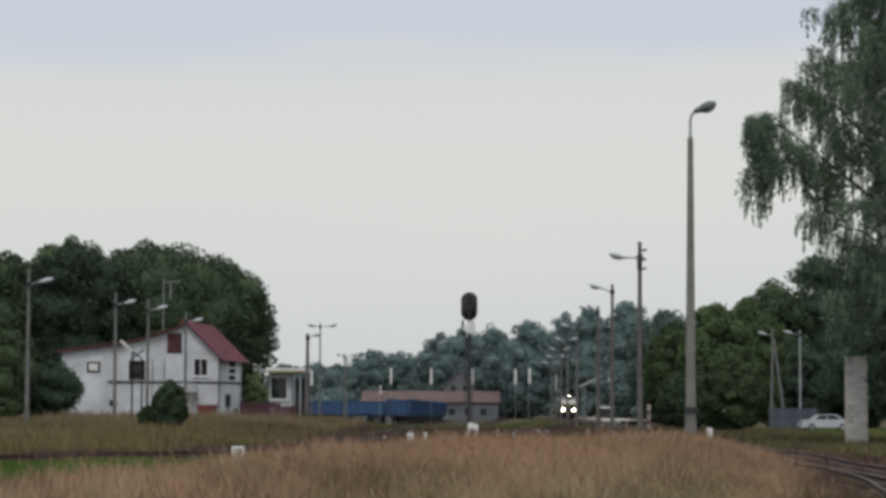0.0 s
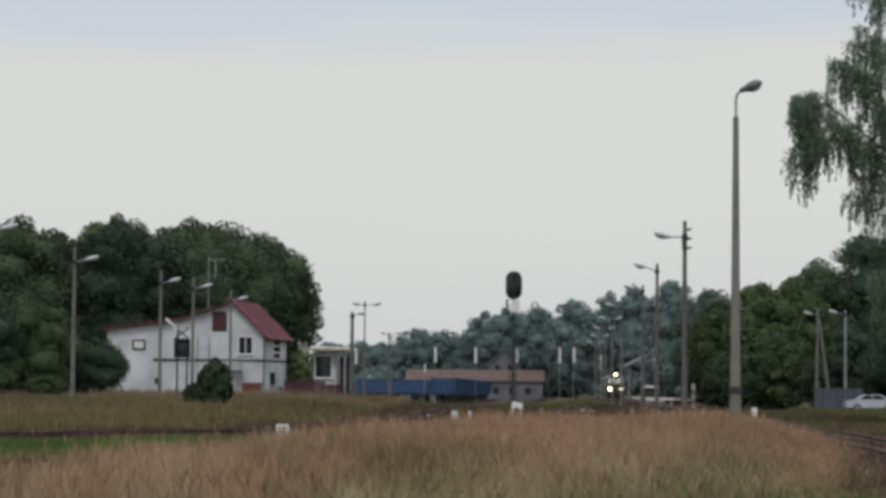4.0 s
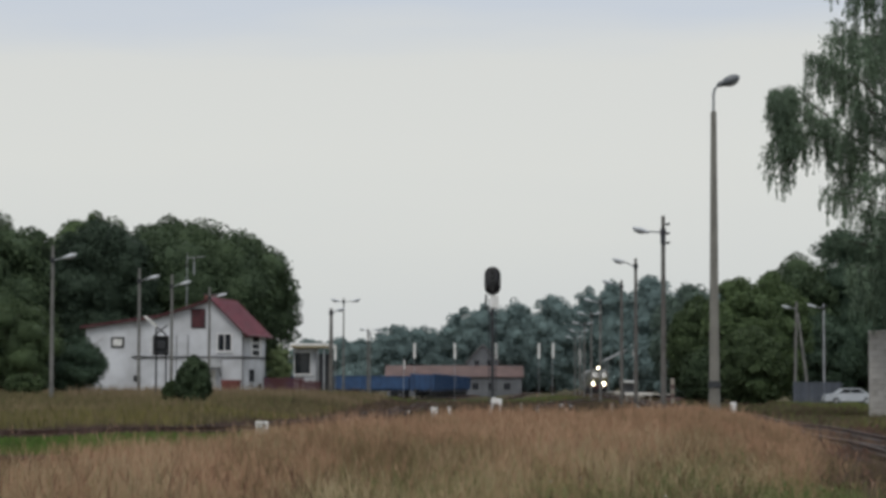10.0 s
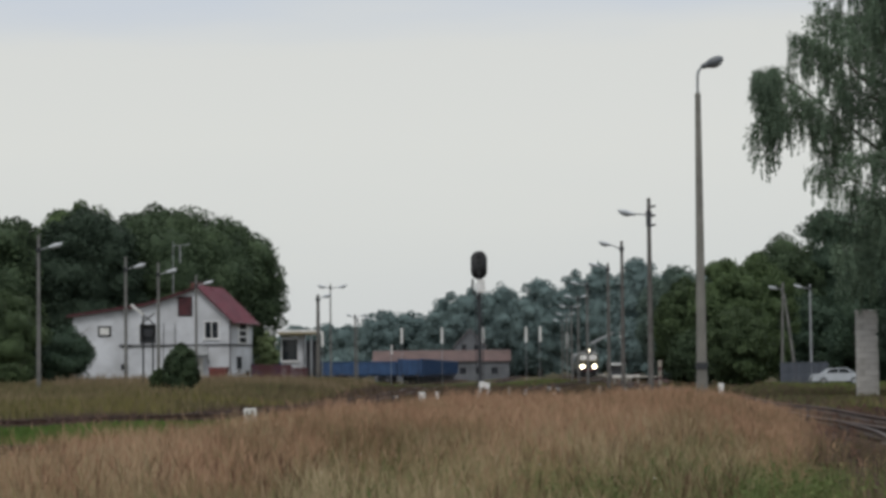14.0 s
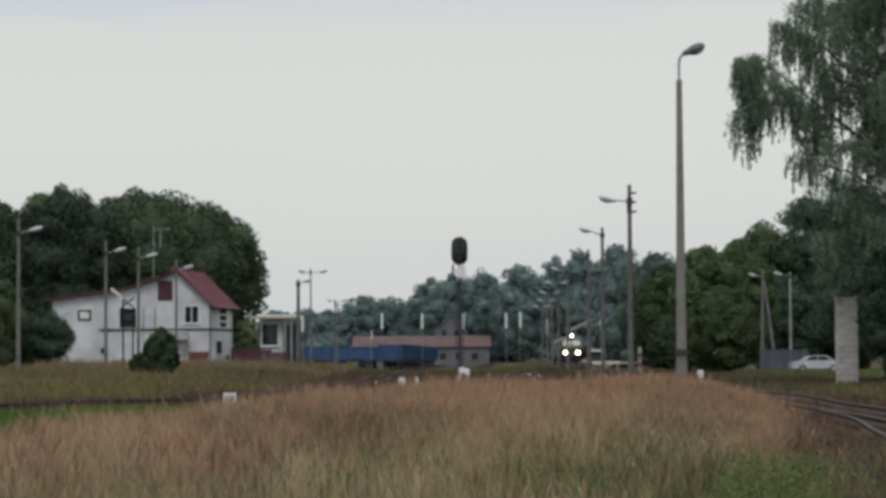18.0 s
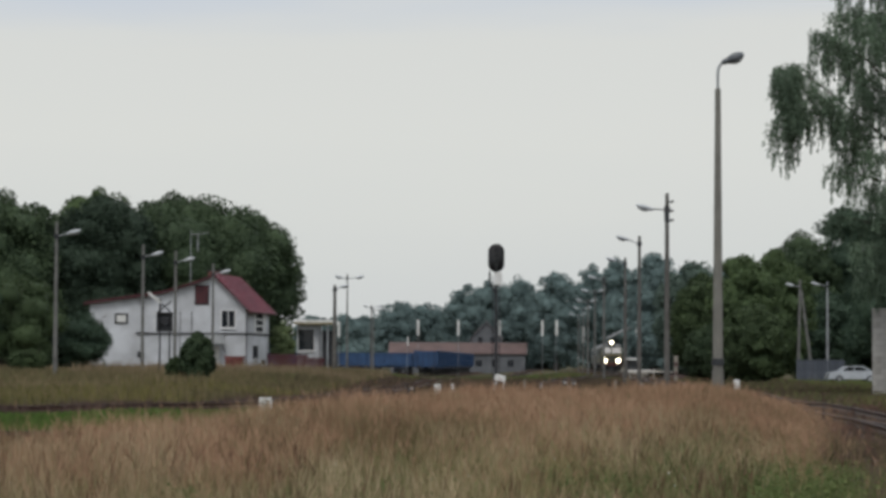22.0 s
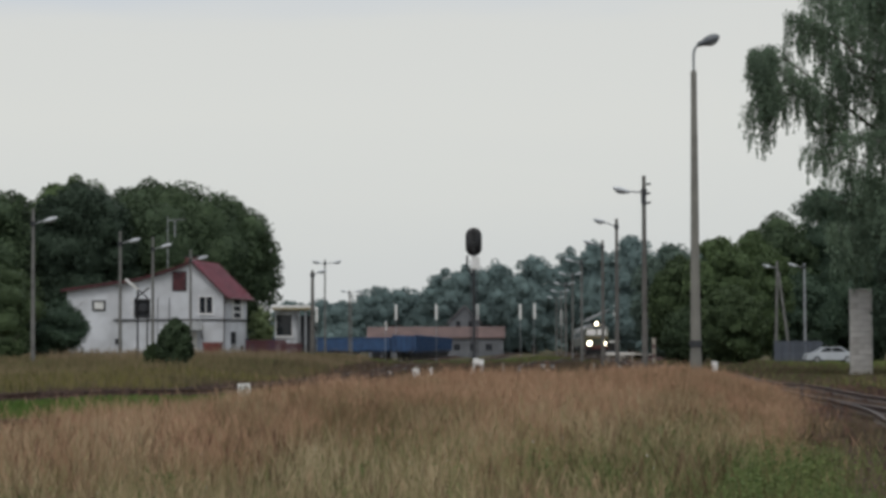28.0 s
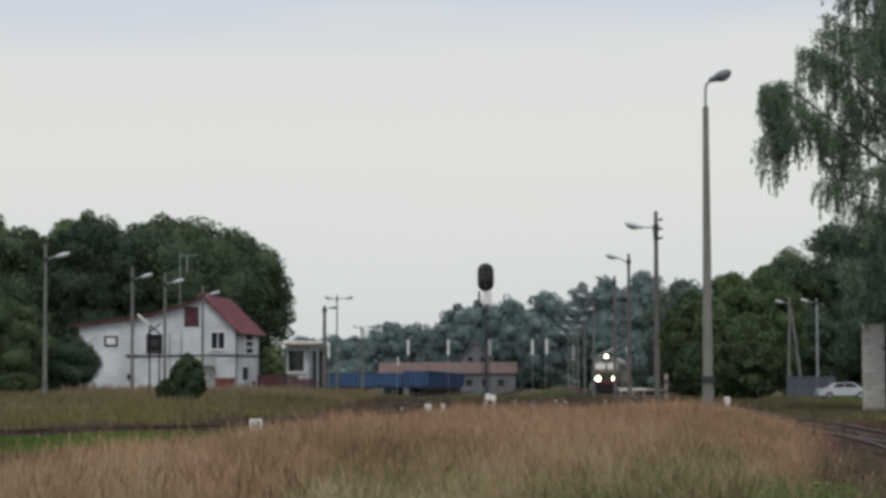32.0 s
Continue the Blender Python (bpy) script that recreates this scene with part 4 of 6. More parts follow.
def house():
    base = 0.62
    root = thing("house", pose(-18.31, 209, base, 0, 0, -7.5), "white plastered two-storey house with a red metal roof", "house")
    W, D = 13.4, 9.17
    outline = [(0, 0), (0, 5.5), (-2.6, 8.05), (-4.2, 7.45), (-7.2, 6.55), (-W, 5.72), (-W, 0)]
    bm = prism(B(), outline, 0, D)
    part("wall", bm, M["plaster"], root)
    part("plinth", box(B(), -W / 2, D / 2, 0.12, W + 0.1, D + 0.1, 0.5), M["render"], root)
    # roof slabs with their ribs
    edge = [(0.55, 5.05), (-2.6, 8.15), (-4.2, 7.55), (-7.2, 6.65), (-W - 0.4, 5.76)]
    for k, name in ((0, "steep_roof"), (1, "roof_slope"), (2, "roof_slope"), (3, "low_roof")):
        (xa, za), (xb, zb) = edge[k], edge[k + 1]
        bm = prism(B(), [(xa, za), (xb, zb), (xb, zb + 0.09), (xa, za + 0.09)], -0.45, D + 0.45)
        roof = part(name, bm, M["roof"] if k == 0 else M["maroon"], root, "red sheet metal" if k == 0 else "dark maroon sheet metal")
        d = math.degrees(math.atan2(zb - za, xb - xa))
        n = 16 if k == 0 else 8
        ln = math.hypot(xb - xa, zb - za)
        for j in range(n):
            yy = -0.4 + (D + 0.8) * (j + 0.5) / n
            part("seam", box(B(), (xa + xb) / 2, yy, (za + zb) / 2 + 0.15, ln, 0.05, 0.05, ry=-d), M["roof"] if k == 0 else M["maroon"], roof)
    bg = prism(B(), [(0.5, 5.08), (-2.6, 8.14), (-2.6, 8.0), (0.5, 4.96)], -0.5, -0.44)
    part("bargeboard", bg, M["maroon"], root)
    part("bargeboard", prism(B(), [(-2.6, 8.08), (-4.2, 7.5), (-7.2, 6.6), (-W - 0.4, 5.74), (-W - 0.4, 5.66), (-7.2, 6.53), (-4.2, 7.43), (-2.6, 8.0)], -0.5, -0.44),
         M["maroon"], root)
    part("gutter", rod(B(), (0.62, -0.45, 5.06), (0.62, D + 0.45, 5.06), 0.08, n=8), M["maroon"], root)
    pipe = B()
    rod(pipe, (0.07, -0.07, 0.1), (0.07, -0.07, 4.9), 0.055, n=8)
    rod(pipe, (0.07, -0.07, 4.9), (0.6, -0.2, 5.05), 0.055, n=8)
    part("downpipe", pipe, M["band"], root)
    part("ledge", box(B(), -4.7, -0.05, 3.27, 9.4, 0.1, 0.14), M["band"], root, "dark string course")
    part("ledge", box(B(), 0.05, D / 2, 3.27, 0.1, D, 0.14), M["band"], root, "dark string course")
    part("ledge", box(B(), -8.7, -0.06, 3.27, 0.9, 0.12, 0.2), M["band"], root)
    ch = box(B(), -3.2, 2.4, 8.0, 1.1, 0.7, 1.1, bevel=0.02)
    chim = part("chimney", ch, M["brick"], root)
    part("cap", box(B(), -3.2, 2.4, 8.6, 1.25, 0.85, 0.1), M["band"], chim)
    # boarded loft hatch
    hatch = part("loft_hatch", box(B(), -3.75, -0.02, 6.5, 1.25, 0.06, 1.66), M["band"], root, "maroon boarded loft hatch")
    for j in range(7):
        part("board", box(B(), -4.22 + j * 0.155, -0.05, 6.5, 0.145, 0.06, 1.5), M["maroon"], hatch)
    window(root, "window", -1.5, 4.5, 1.2, 1.45, 0.0, mullions=1, glazing="darkpane")
    window(root, "window", -10.65, 4.5, 1.05, 0.8, 0.0, casing="band", mullions=0, sill=False)
    part("board", box(B(), -10.65, -0.06, 4.5, 0.8, 0.04, 0.6), M["white"], root, "white board in the window")
    window(root, "window", -6.9, 4.4, 1.0, 1.2, 0.0, mullions=1)
    window(root, "cellar_window", -8.95, 1.5, 0.5, 0.4, 0.0, casing="band", mullions=0, sill=False)
    window(root, "cellar_window", -5.2, 1.4, 0.5, 0.4, 0.0, casing="band", mullions=0, sill=False)
    surround = part("window_surround", box(B(), 0.03, 5.3, 4.27, 0.08, 4.4, 1.78), M["whiteframe"], root, "white painted window surround")
    for j in range(3):
        part("stair_window", box(B(), 0.075, 5.0, 3.70 + j * 0.56, 0.05, 2.5, 0.40), M["darkpane"], surround, "small square dark pane")
    window(root, "window", 3.6, 1.75, 1.7, 1.0, 0.0, face=1, casing="band", mullions=0, glazing="darkpane")
    window(root, "cellar_window", 7.0, 0.9, 0.8, 0.3, 0.0, face=1, casing="band", mullions=0, sill=False)
    # small sloping porch roof over the side door
    door = part("door", box(B(), -2.75, -0.03, 1.15, 1.0, 0.08, 2.1), M["pale"], root, "pale weathered door")
    part("door_handle", box(B(), -2.38, -0.09, 1.1, 0.12, 0.04, 0.04), M["darksteel"], door)
    bm = B()
    v = [bm.verts.new(p) for p in ((-3.55, 0.0, 3.15), (-1.85, 0.0, 3.15), (-1.55, -1.3, 2.38), (-3.75, -1.3, 2.38),
                                   (-3.55, 0.0, 3.24), (-1.85, 0.0, 3.24), (-1.55, -1.3, 2.47), (-3.75, -1.3, 2.47))]
    for f in ((0, 1, 2, 3), (4, 5, 6, 7), (0, 1, 5, 4), (1, 2, 6, 5), (2, 3, 7, 6), (3, 0, 4, 7)):
        bm.faces.new([v[i] for i in f])
    bmesh.ops.recalc_face_normals(bm, faces=bm.faces[:])
    porch = part("porch_roof", bm, M["greyroof"], root, "grey sloping porch roof")
    for xx in (-3.55, -1.75):
        part("bracket", rod(B(), (xx, -0.02, 1.7), (xx, -1.15, 2.4), 0.04, n=6), M["darksteel"], porch)
    for xx in (-5.6, -4.6):
        part("downpipe", rod(B(), (xx, -0.08, 0.3), (xx, -0.08, 5.1), 0.035, n=6), M["render"], root)
    # television aerial
    an = B()
    rod(an, (-5.0, 1.0, 6.9), (-5.0, 1.0, 12.0), 0.04, 0.03, 6)
    ant = part("aerial_mast", an, M["steel"], root)
    part("aerial_boom", rod(B(), (-5.0, 1.0, 11.6), (-3.5, 1.0, 11.75), 0.03, n=6), M["steel"], ant)
    for j in range(6):
        part("aerial_rod", rod(B(), (-4.9 + j * 0.25, 0.6, 11.63 + j * 0.02), (-4.9 + j * 0.25, 1.4, 11.63 + j * 0.02), 0.015, n=5), M["steel"], ant)
    part("aerial_stub", rod(B(), (-4.4, 1.0, 10.2), (-4.4, 1.0, 11.65), 0.05, n=6), M["steel"], ant)


house()


def red_bin():
    root = thing("waste_container", pose(-18.9, 205.6, ground_z(-18.9, 205.6), 0, 0, -7), "red metal waste container standing by the house wall", "container")
    part("tub", prism(B(), [(-0.62, 0.12), (0.62, 0.12), (0.75, 1.25), (-0.75, 1.25)], -0.5, 0.5), M["binred"], root)
    part("lid", box(B(), 0, 0, 1.3, 1.56, 1.08, 0.08, bevel=0.03), M["binred"], root)
    for a in (-0.5, 0.5):
        for b in (-0.4, 0.4):
            part("wheel", rod(B(), (a - 0.04, b, 0.08), (a + 0.04, b, 0.08), 0.08, n=10), M["rubber"], root)


red_bin()


def shelter():
    z = 0.5
    root = thing("platform_kiosk", pose(-15.1, 225, z), "small white flat-roofed kiosk with a projecting pale canopy", "kiosk")
    part("wall", box(B(), 1.0, 1.5, 2.2, 1.95, 3.0, 4.4), M["plaster"], root)
    part("canopy", box(B(), 1.6, 1.2, 4.62, 3.7, 4.2, 0.42, bevel=0.03), M["white"], root, "pale projecting roof slab")
    part("fascia", box(B(), 1.6, -0.93, 4.5, 3.72, 0.06, 0.16), M["yellow"], root, "faded yellow edge strip")
    window(root, "window", 0.8, 3.05, 1.5, 2.0, 0.0, mullions=0)
    for xx in (2.2, 2.75, 3.3):
        part("post", box(B(), xx, -0.5, 2.2, 0.16, 0.16, 4.4), M["steel"], root)
    # added dark sheet, in place of shade in the open bay under the canopy
    part("side_panel", box(B(), 2.75, 0.4, 1.95, 1.5, 0.08, 3.9), M["darksteel"], root)
    part("step", box(B(), 1.0, -0.4, 0.06, 2.2, 0.8, 0.24), M["concrete"], root)


shelter()


def board_fence(x0, x1, y, h, mat, label, name="fence", pitch=0.16, z=None):
    z = ground_z((x0 + x1) / 2, y) if z is None else z
    root = thing(name, pose(x0, y, z), label, "fence")
    n = int((x1 - x0) / pitch)
    mesh = None
    for k in range(n):
        if mesh is None:
            ob = part("board", box(B(), 0, 0, 0, pitch * 0.86, 0.03, h - 0.1), M[mat], root)
            mesh = ob.data
        else:
            ob = new("board", mesh)
            ob.parent = root
        ob.location = ((k + 0.5) * pitch, -0.05, h / 2 + 0.03 * ((k * 7) % 3 - 1))
    for zz in (0.25, h - 0.3):
        part("crossbar", box(B(), (x1 - x0) / 2, 0.0, zz, x1 - x0, 0.05, 0.08), M[mat], root)
    for k in range(int((x1 - x0) / 2) + 1):
        part("post", box(B(), min(k * 2.0, x1 - x0 - 0.05), 0.06, h / 2 - 0.1, 0.1, 0.1, h + 0.2), M[mat], root)


board_fence(-16.7, -13.3, 212, 1.6, "maroon", "dark maroon board fence beside the house")
board_fence(-14.3, -12.4, 222, 1.3, "maroon", "low dark maroon board fence before the kiosk")
board_fence(29.6, 34.0, 225, 2.1, "fencesteel", "blue-grey metal slat fence beside the car park", pitch=0.17)

# ---- lamp posts and poles ----


def arm_lamp(root, x, z, side, length=1.1, rise=0.25, big=1.0, shell="lampshell"):
    """A street-lamp head on a bracket, to one side of a post."""
    br = B()
    rod(br, (x, 0, z), (x + side * length * 0.7, 0, z + rise), 0.035, n=6)
    part("bracket", br, M["steel"], root)
    hd = B()
    turn = Matrix.Rotation(-side * 0.28, 4, "Y")
    ball(hd, x + side * (length * 0.7 + 0.3 * big), 0, z + rise + 0.06, 0.42 * big, 0.16 * big, 0.11 * big, turn=turn)
    head = part("lamp_head", hd, M[shell], root, smooth=True)
    part("lamp_glass", ball(B(), x + side * (length * 0.7 + 0.38 * big), 0, z + rise, 0.26 * big, 0.13 * big, 0.1 * big, turn=turn), M["lampglass"], head, smooth=True)


def platform_lamp(x, y, h, side, label, mat="concrete", thick=0.13, two=False, group="lamp posts along the line", drop=0.0, length=1.1, rise=0.25):
    z = ground_z(x, y)
    root = thing("lamp_post", pose(x, y, z), label, "lamp post", group)
    top = h - z
    bm = B()
    rod(bm, (0, 0, -0.3), (0, 0, top * 0.5), thick * 1.25, thick, 10)
    rod(bm, (0, 0, top * 0.5), (0, 0, top), thick, thick * 0.75, 10)
    part("post", bm, M[mat], root)
    part("collar", rod(B(), (0, 0, top - drop - 0.5), (0, 0, top - drop - 0.25), thick + 0.03, n=10), M["darksteel"], root)
    arm_lamp(root, 0, top - drop - 0.4, side, length, rise)
    if two:
        arm_lamp(root, 0, top - drop - 0.4, -side, length * 0.55, rise)
    return root


def tall_lamp():
    """The big lamp in the meadow: tapered concrete post, steel swan neck and an egg-shaped head."""
    root = thing("street_lamp", pose(7.41, 74, 0), "tall tapered concrete lamp post with a grey egg-shaped head", "street lamp")
    bm = B()
    rod(bm, (0, 0, -0.5), (0, 0, 1.4), 0.20, 0.17, 14)
    rod(bm, (0, 0, 1.4), (0, 0, 9.63), 0.155, 0.085, 14)
    part("post", bm, M["column"], root)
    part("door_band", rod(B(), (0, 0, 1.55), (0, 0, 1.75), 0.18, n=14), M["darksteel"], root)
    part("cap", rod(B(), (0, 0, 9.6), (0, 0, 9.72), 0.10, 0.07, 14), M["column"], root)
    nk = B()
    pts = [(0, 0, 9.65), (0, 0, 10.2), (0.03, 0, 10.36), (0.12, 0, 10.47), (0.3, 0, 10.53)]
    for a, b in zip(pts, pts[1:]):
        rod(nk, a, b, 0.04, n=8)
        ball(nk, *b, 0.04, 0.04, 0.04, 8, 6)
    neck = part("swan_neck", nk, M["steel"], root)
    turn = Matrix.Rotation(-0.42, 4, "Y")
    hd = B()
    ball(hd, 0.50, 0, 10.63, 0.30, 0.17, 0.15, 16, 10, turn)
    head = part("lamp_head", hd, M["lampdark"], neck, smooth=True)
    sh = B()
    ball(sh, 0.24, 0, 10.53, 0.16, 0.10, 0.09, 12, 8, turn)
    part("gear_box", sh, M["lampdark"], neck, smooth=True)
    part("lamp_glass", ball(B(), 0.54, 0, 10.59, 0.22, 0.14, 0.13, 12, 8, turn), M["lampglass"], neck, smooth=True)


tall_lamp()

for k, (x, y) in enumerate([(9.03, 113), (10.41, 151), (11.52, 182), (12.13, 221), (13.43, 262), (14.7, 303), (16.11, 345), (17.5, 390)]):
    if k < 3:
        root = platform_lamp(x, y, 9.25, -1, "dark tarred pole with a side lamp beside the line", "wood", 0.115, drop=0.35 if k == 0 else 0.1, length=1.0,
                             rise=0.05 if k == 0 else 0.3)
        if k == 0:
            for j in range(3):
                part("insulator", rod(B(), (0.1, 0, 8.0 + j * 0.42), (0.3, 0, 8.05 + j * 0.42), 0.05, n=8), M["darksteel"], root)
            part("junction_box", box(B(), -0.02, -0.16, 8.2, 0.22, 0.14, 0.5, bevel=0.02), M["darksteel"], root)
    else:
        platform_lamp(x, y, 9.25, -1, "slender concrete platform lamp post", "greypost", 0.1, two=k > 3)
for x, y, h in [(-22.2, 112, 9.3), (-22.4, 137, 9.2), (-21.25, 165, 9.25), (-20.15, 174, 9.25), (-19.35, 192, 9.05)]:
    platform_lamp(x, y, h, 1, "concrete lamp post with a pale head on the grassy bank", group="lamp posts on the bank", drop=0.45, length=0.9, rise=0.2, mat="greypost", thick=0.105)
platform_lamp(-10.45, 221, 9.3, 1, "thin steel mast with two small lamp heads", "greypost", 0.08, two=True, rise=0.1)
platform_lamp(-10.45, 200, 7.7, 1, "dark wooden pole beside the kiosk", "wood", 0.16, length=0.6)
platform_lamp(-12.4, 330, 9.0, 1, "thin far lamp post behind the wagons", "wood", 0.13, two=True)
platform_lamp(-11.0, 300, 8.0, 1, "thin far lamp post behind the wagons", "greypost", 0.07)
platform_lamp(32.6, 227, 9.0, -1, "steel lamp post with a pale head by the car park", "steel", 0.11, rise=0.2)


def leaning_pole():
    root = thing("braced_pole", pose(30.1, 227, 0), "grey concrete pole with a slanting brace and a lamp", "pole")
    part("post", rod(B(), (-0.15, 0, -0.3), (0.05, 0, 9.2), 0.16, 0.11, 10), M["greypost"], root)
    part("brace", rod(B(), (1.25, 0, -0.3), (0.15, 0, 8.2), 0.15, 0.11, 10), M["greypost"], root)
    arm_lamp(root, 0.05, 8.55, -1, 0.9, 0.15)


leaning_pole()

# ---- signals ----


def rounded_board(bm, w, h, y0, y1, zc, n=10):
    pts = []
    r = w / 2
    for k in range(n + 1):
        a = math.pi * k / n
        pts.append((r * math.cos(a), zc + h / 2 - r + r * math.sin(a)))
    for k in range(n + 1):
        a = math.pi + math.pi * k / n
        pts.append((r * math.cos(a), zc - h / 2 + r + r * math.sin(a)))
    return prism(bm, pts, y0, y1)


def main_signal():
    root = thing("railway_signal", pose(1.33, 111, ground_z(1.33, 111)), "black oval-headed railway light signal on a grey mast", "railway signal")
    part("foundation", box(B(), 0, 0, 0.15, 0.7, 0.7, 0.5, bevel=0.03), M["concrete"], root)
    part("mast", rod(B(), (0, 0, 0.3), (0, 0, 5.7), 0.075, 0.065, 12), M["darksteel"], root)
    part("head_board", rounded_board(B(), 0.72, 1.26, -0.05, 0.0, 6.2), M["black"], root, "black rounded backing board", True)
    part("lamp_case", rounded_board(B(), 0.5, 1.0, 0.0, 0.22, 6.2), M["black"], root)
    for k, dz in enumerate((0.36, 0.12, -0.12, -0.36)):
        ln = part("lens", rod(B(), (0, -0.07, 6.2 + dz), (0, -0.05, 6.2 + dz), 0.085, n=16), M["pane"], root)
        hood = B()
        for j in range(7):
            a0, a1 = math.radians(20 + j * 20), math.radians(40 + j * 20)
            m = (a0 + a1) / 2
            box(hood, 0.105 * math.cos(m), -0.15, 6.2 + dz + 0.105 * math.sin(m), 0.045, 0.2, 0.012, ry=90 - math.degrees(m))
        part("hood", hood, M["black"], ln)
    pl = B()
    box(pl, 0.08, -0.11, 5.28, 0.36, 0.03, 0.56, bevel=0.01)
    part("mast_plate", pl, M["white"], root, "white plate below the head")
    cb = B()
    for a, b in (((-0.28, 0, 5.6), (-0.3, 0, 5.1)), ((-0.3, 0, 5.1), (-0.16, 0, 4.85)), ((-0.16, 0, 4.85), (-0.04, 0, 4.7))):
        rod(cb, a, b, 0.045, n=8)
    part("cable_arm", cb, M["darksteel"], root)
    ld = B()
    for dx in (-0.16, 0.16):
        rod(ld, (dx, 0.3, 0.2), (dx, 0.3, 5.4), 0.02, n=6)
    for j in range(16):
        rod(ld, (-0.16, 0.3, 0.5 + j * 0.3), (0.16, 0.3, 0.5 + j * 0.3), 0.015, n=6)
    part("ladder", ld, M["darksteel"], root)


main_signal()


def crossing_signal():
    """The dark signal with a cross frame and a white blade before the house."""
    x, y = -18.0, 150
    root = thing("semaphore_signal", pose(x, y, ground_z(x, y)), "black boxed signal with a raised white-tipped arm", "railway signal")
    part("mast", rod(B(), (-0.28, 0, -0.1), (-0.28, 0, 4.6), 0.06, n=8), M["darksteel"], root)
    part("mast", rod(B(), (0.3, 0, -0.1), (0.3, 0, 3.4), 0.05, n=8), M["darksteel"], root)
    bx = B()
    for dx in (-0.42, 0.42):
        box(bx, dx, 0, 3.25, 0.1, 0.3, 1.15)
    for dz in (-0.52, 0, 0.52):
        box(bx, 0, 0, 3.25 + dz, 0.9, 0.3, 0.12)
    part("cage", bx, M["black"], root)
    part("backing", box(B(), 0, 0.1, 3.25, 0.8, 0.06, 1.05), M["darksteel"], root)
    part("disc", rod(B(), (0.05, -0.16, 3.3), (0.05, -0.12, 3.3), 0.26, n=16), M["darksteel"], root)
    cr = B()
    rod(cr, (-0.4, 0, 3.85), (0.4, 0, 4.5), 0.045, n=6)
    rod(cr, (0.35, 0, 3.85), (-0.35, 0, 4.45), 0.045, n=6)
    part("cross_brace", cr, M["darksteel"], root)
    part("arm", box(B(), -0.62, -0.08, 4.7, 0.14, 0.04, 0.98, ry=-50), M["white"], root, "white signal arm")
    for j in range(3):
        part("rung", rod(B(), (-0.7, 0, 2.9 + j * 0.4), (-0.4, 0, 3.0 + j * 0.4), 0.03, n=6), M["white"], root)
    part("foot", box(B(), 0, 0, 0.1, 0.9, 0.5, 0.4, bevel=0.03), M["concrete"], root)


crossing_signal()


def dwarf_signal():
    root = thing("point_lantern", pose(11.53, 61, -0.09, 0, 0, 8) @ Matrix.Diagonal((1.06, 1.06, 1.06, 1)), "low black point indicator with a slanting white bar", "point indicator")
    part("base", box(B(), 0, 0, 0.12, 0.5, 0.6, 0.3, bevel=0.02), M["darksteel"], root)
    part("body", rounded_board(B(), 0.46, 0.80, -0.2, 0.2, 0.52), M["black"], root)
    part("bar", box(B(), 0.12, -0.215, 0.70, 0.07, 0.02, 0.18, ry=50), M["white"], root, "white slanting bar")
    part("bar", box(B(), -0.08, -0.215, 0.48, 0.07, 0.02, 0.2, ry=50), M["white"], root, "white slanting bar")
    lv = B()
    rod(lv, (0.25, 0, 0.2), (0.6, 0.1, 0.25), 0.03, n=8)
    ball(lv, 0.6, 0.1, 0.25, 0.1, 0.1, 0.08)
    part("lever", lv, M["darksteel"], root)


dwarf_signal()


def point_lever(x, y, turn=0.0, size=1.0, label="hand point lever with a white painted counterweight", paint="white"):
    root = thing("point_lever", pose(x, y, ground_z(x, y) + 0.1, 0, 0, turn), label, "point lever", "point levers in the station throat")
    part("base", box(B(), 0, 0, 0.06, 0.5, 0.4, 0.14, bevel=0.02), M["darksteel"], root)
    part("lever", rod(B(), (-0.2, 0, 0.12), (0.05, 0, 0.75 * size), 0.045, n=8), M[paint], root)
    w = B()
    box(w, 0.12, 0, 0.62 * size, 0.36 * size, 0.16, 0.2 * size, ry=12, bevel=0.03)
    part("weight", w, M["white"], root, "white counterweight")
    part("arm", box(B(), 0.27, 0, 0.36 * size, 0.09, 0.1, 0.5 * size, ry=10), M[paint], root)
    part("stand", rod(B(), (0.02, 0.05, 0.0), (0.02, 0.05, 0.5 * size), 0.04, n=8), M["darksteel"], root)


point_lever(1.38, 110.3, 0, 1.3)
for x, y, s in [(3.6, 122, 0.55), (5.2, 133, 0.7), (6.0, 140, 0.6), (-2.6, 118, 0.5)]:
    point_lever(x, y, 70, s, "small dark point lever with a pale weight", "darksteel")


def marker(x, y, w, h, label, name="marker_post", mat="white", category="marker", d=0.12):
    root = thing(name, pose(x, y, ground_z(x, y)), label, category)
    part("stone", box(B(), 0, 0, h / 2 - 0.1, w, d, h + 0.2, bevel=0.025), M[mat], root)
    return root


def numbered_stone():
    root = marker(-6.17, 77.6, 0.38, 0.52, "white distance stone with dark figures beside the track", "distance_stone", d=0.24)
    fig = B()
    # the figures are only dark bars
    box(fig, -0.09, -0.122, 0.35, 0.035, 0.006, 0.2)
    for dz in (0.435, 0.35, 0.265):
        box(fig, 0.06, -0.122, dz, 0.12, 0.006, 0.03)
    box(fig, 0.11, -0.122, 0.39, 0.03, 0.006, 0.07)
    box(fig, 0.01, -0.122, 0.305, 0.03, 0.006, 0.07)
    part("figures", fig, M["black"], root)


numbered_stone()
marker(-1.18, 106, 0.28, 0.68, "squat white marker stone between the tracks")
marker(-0.55, 107, 0.13, 0.7, "thin white marker post between the tracks")
marker(8.5, 79, 0.17, 1.12, "white marker post standing in the tall grass", d=0.2)
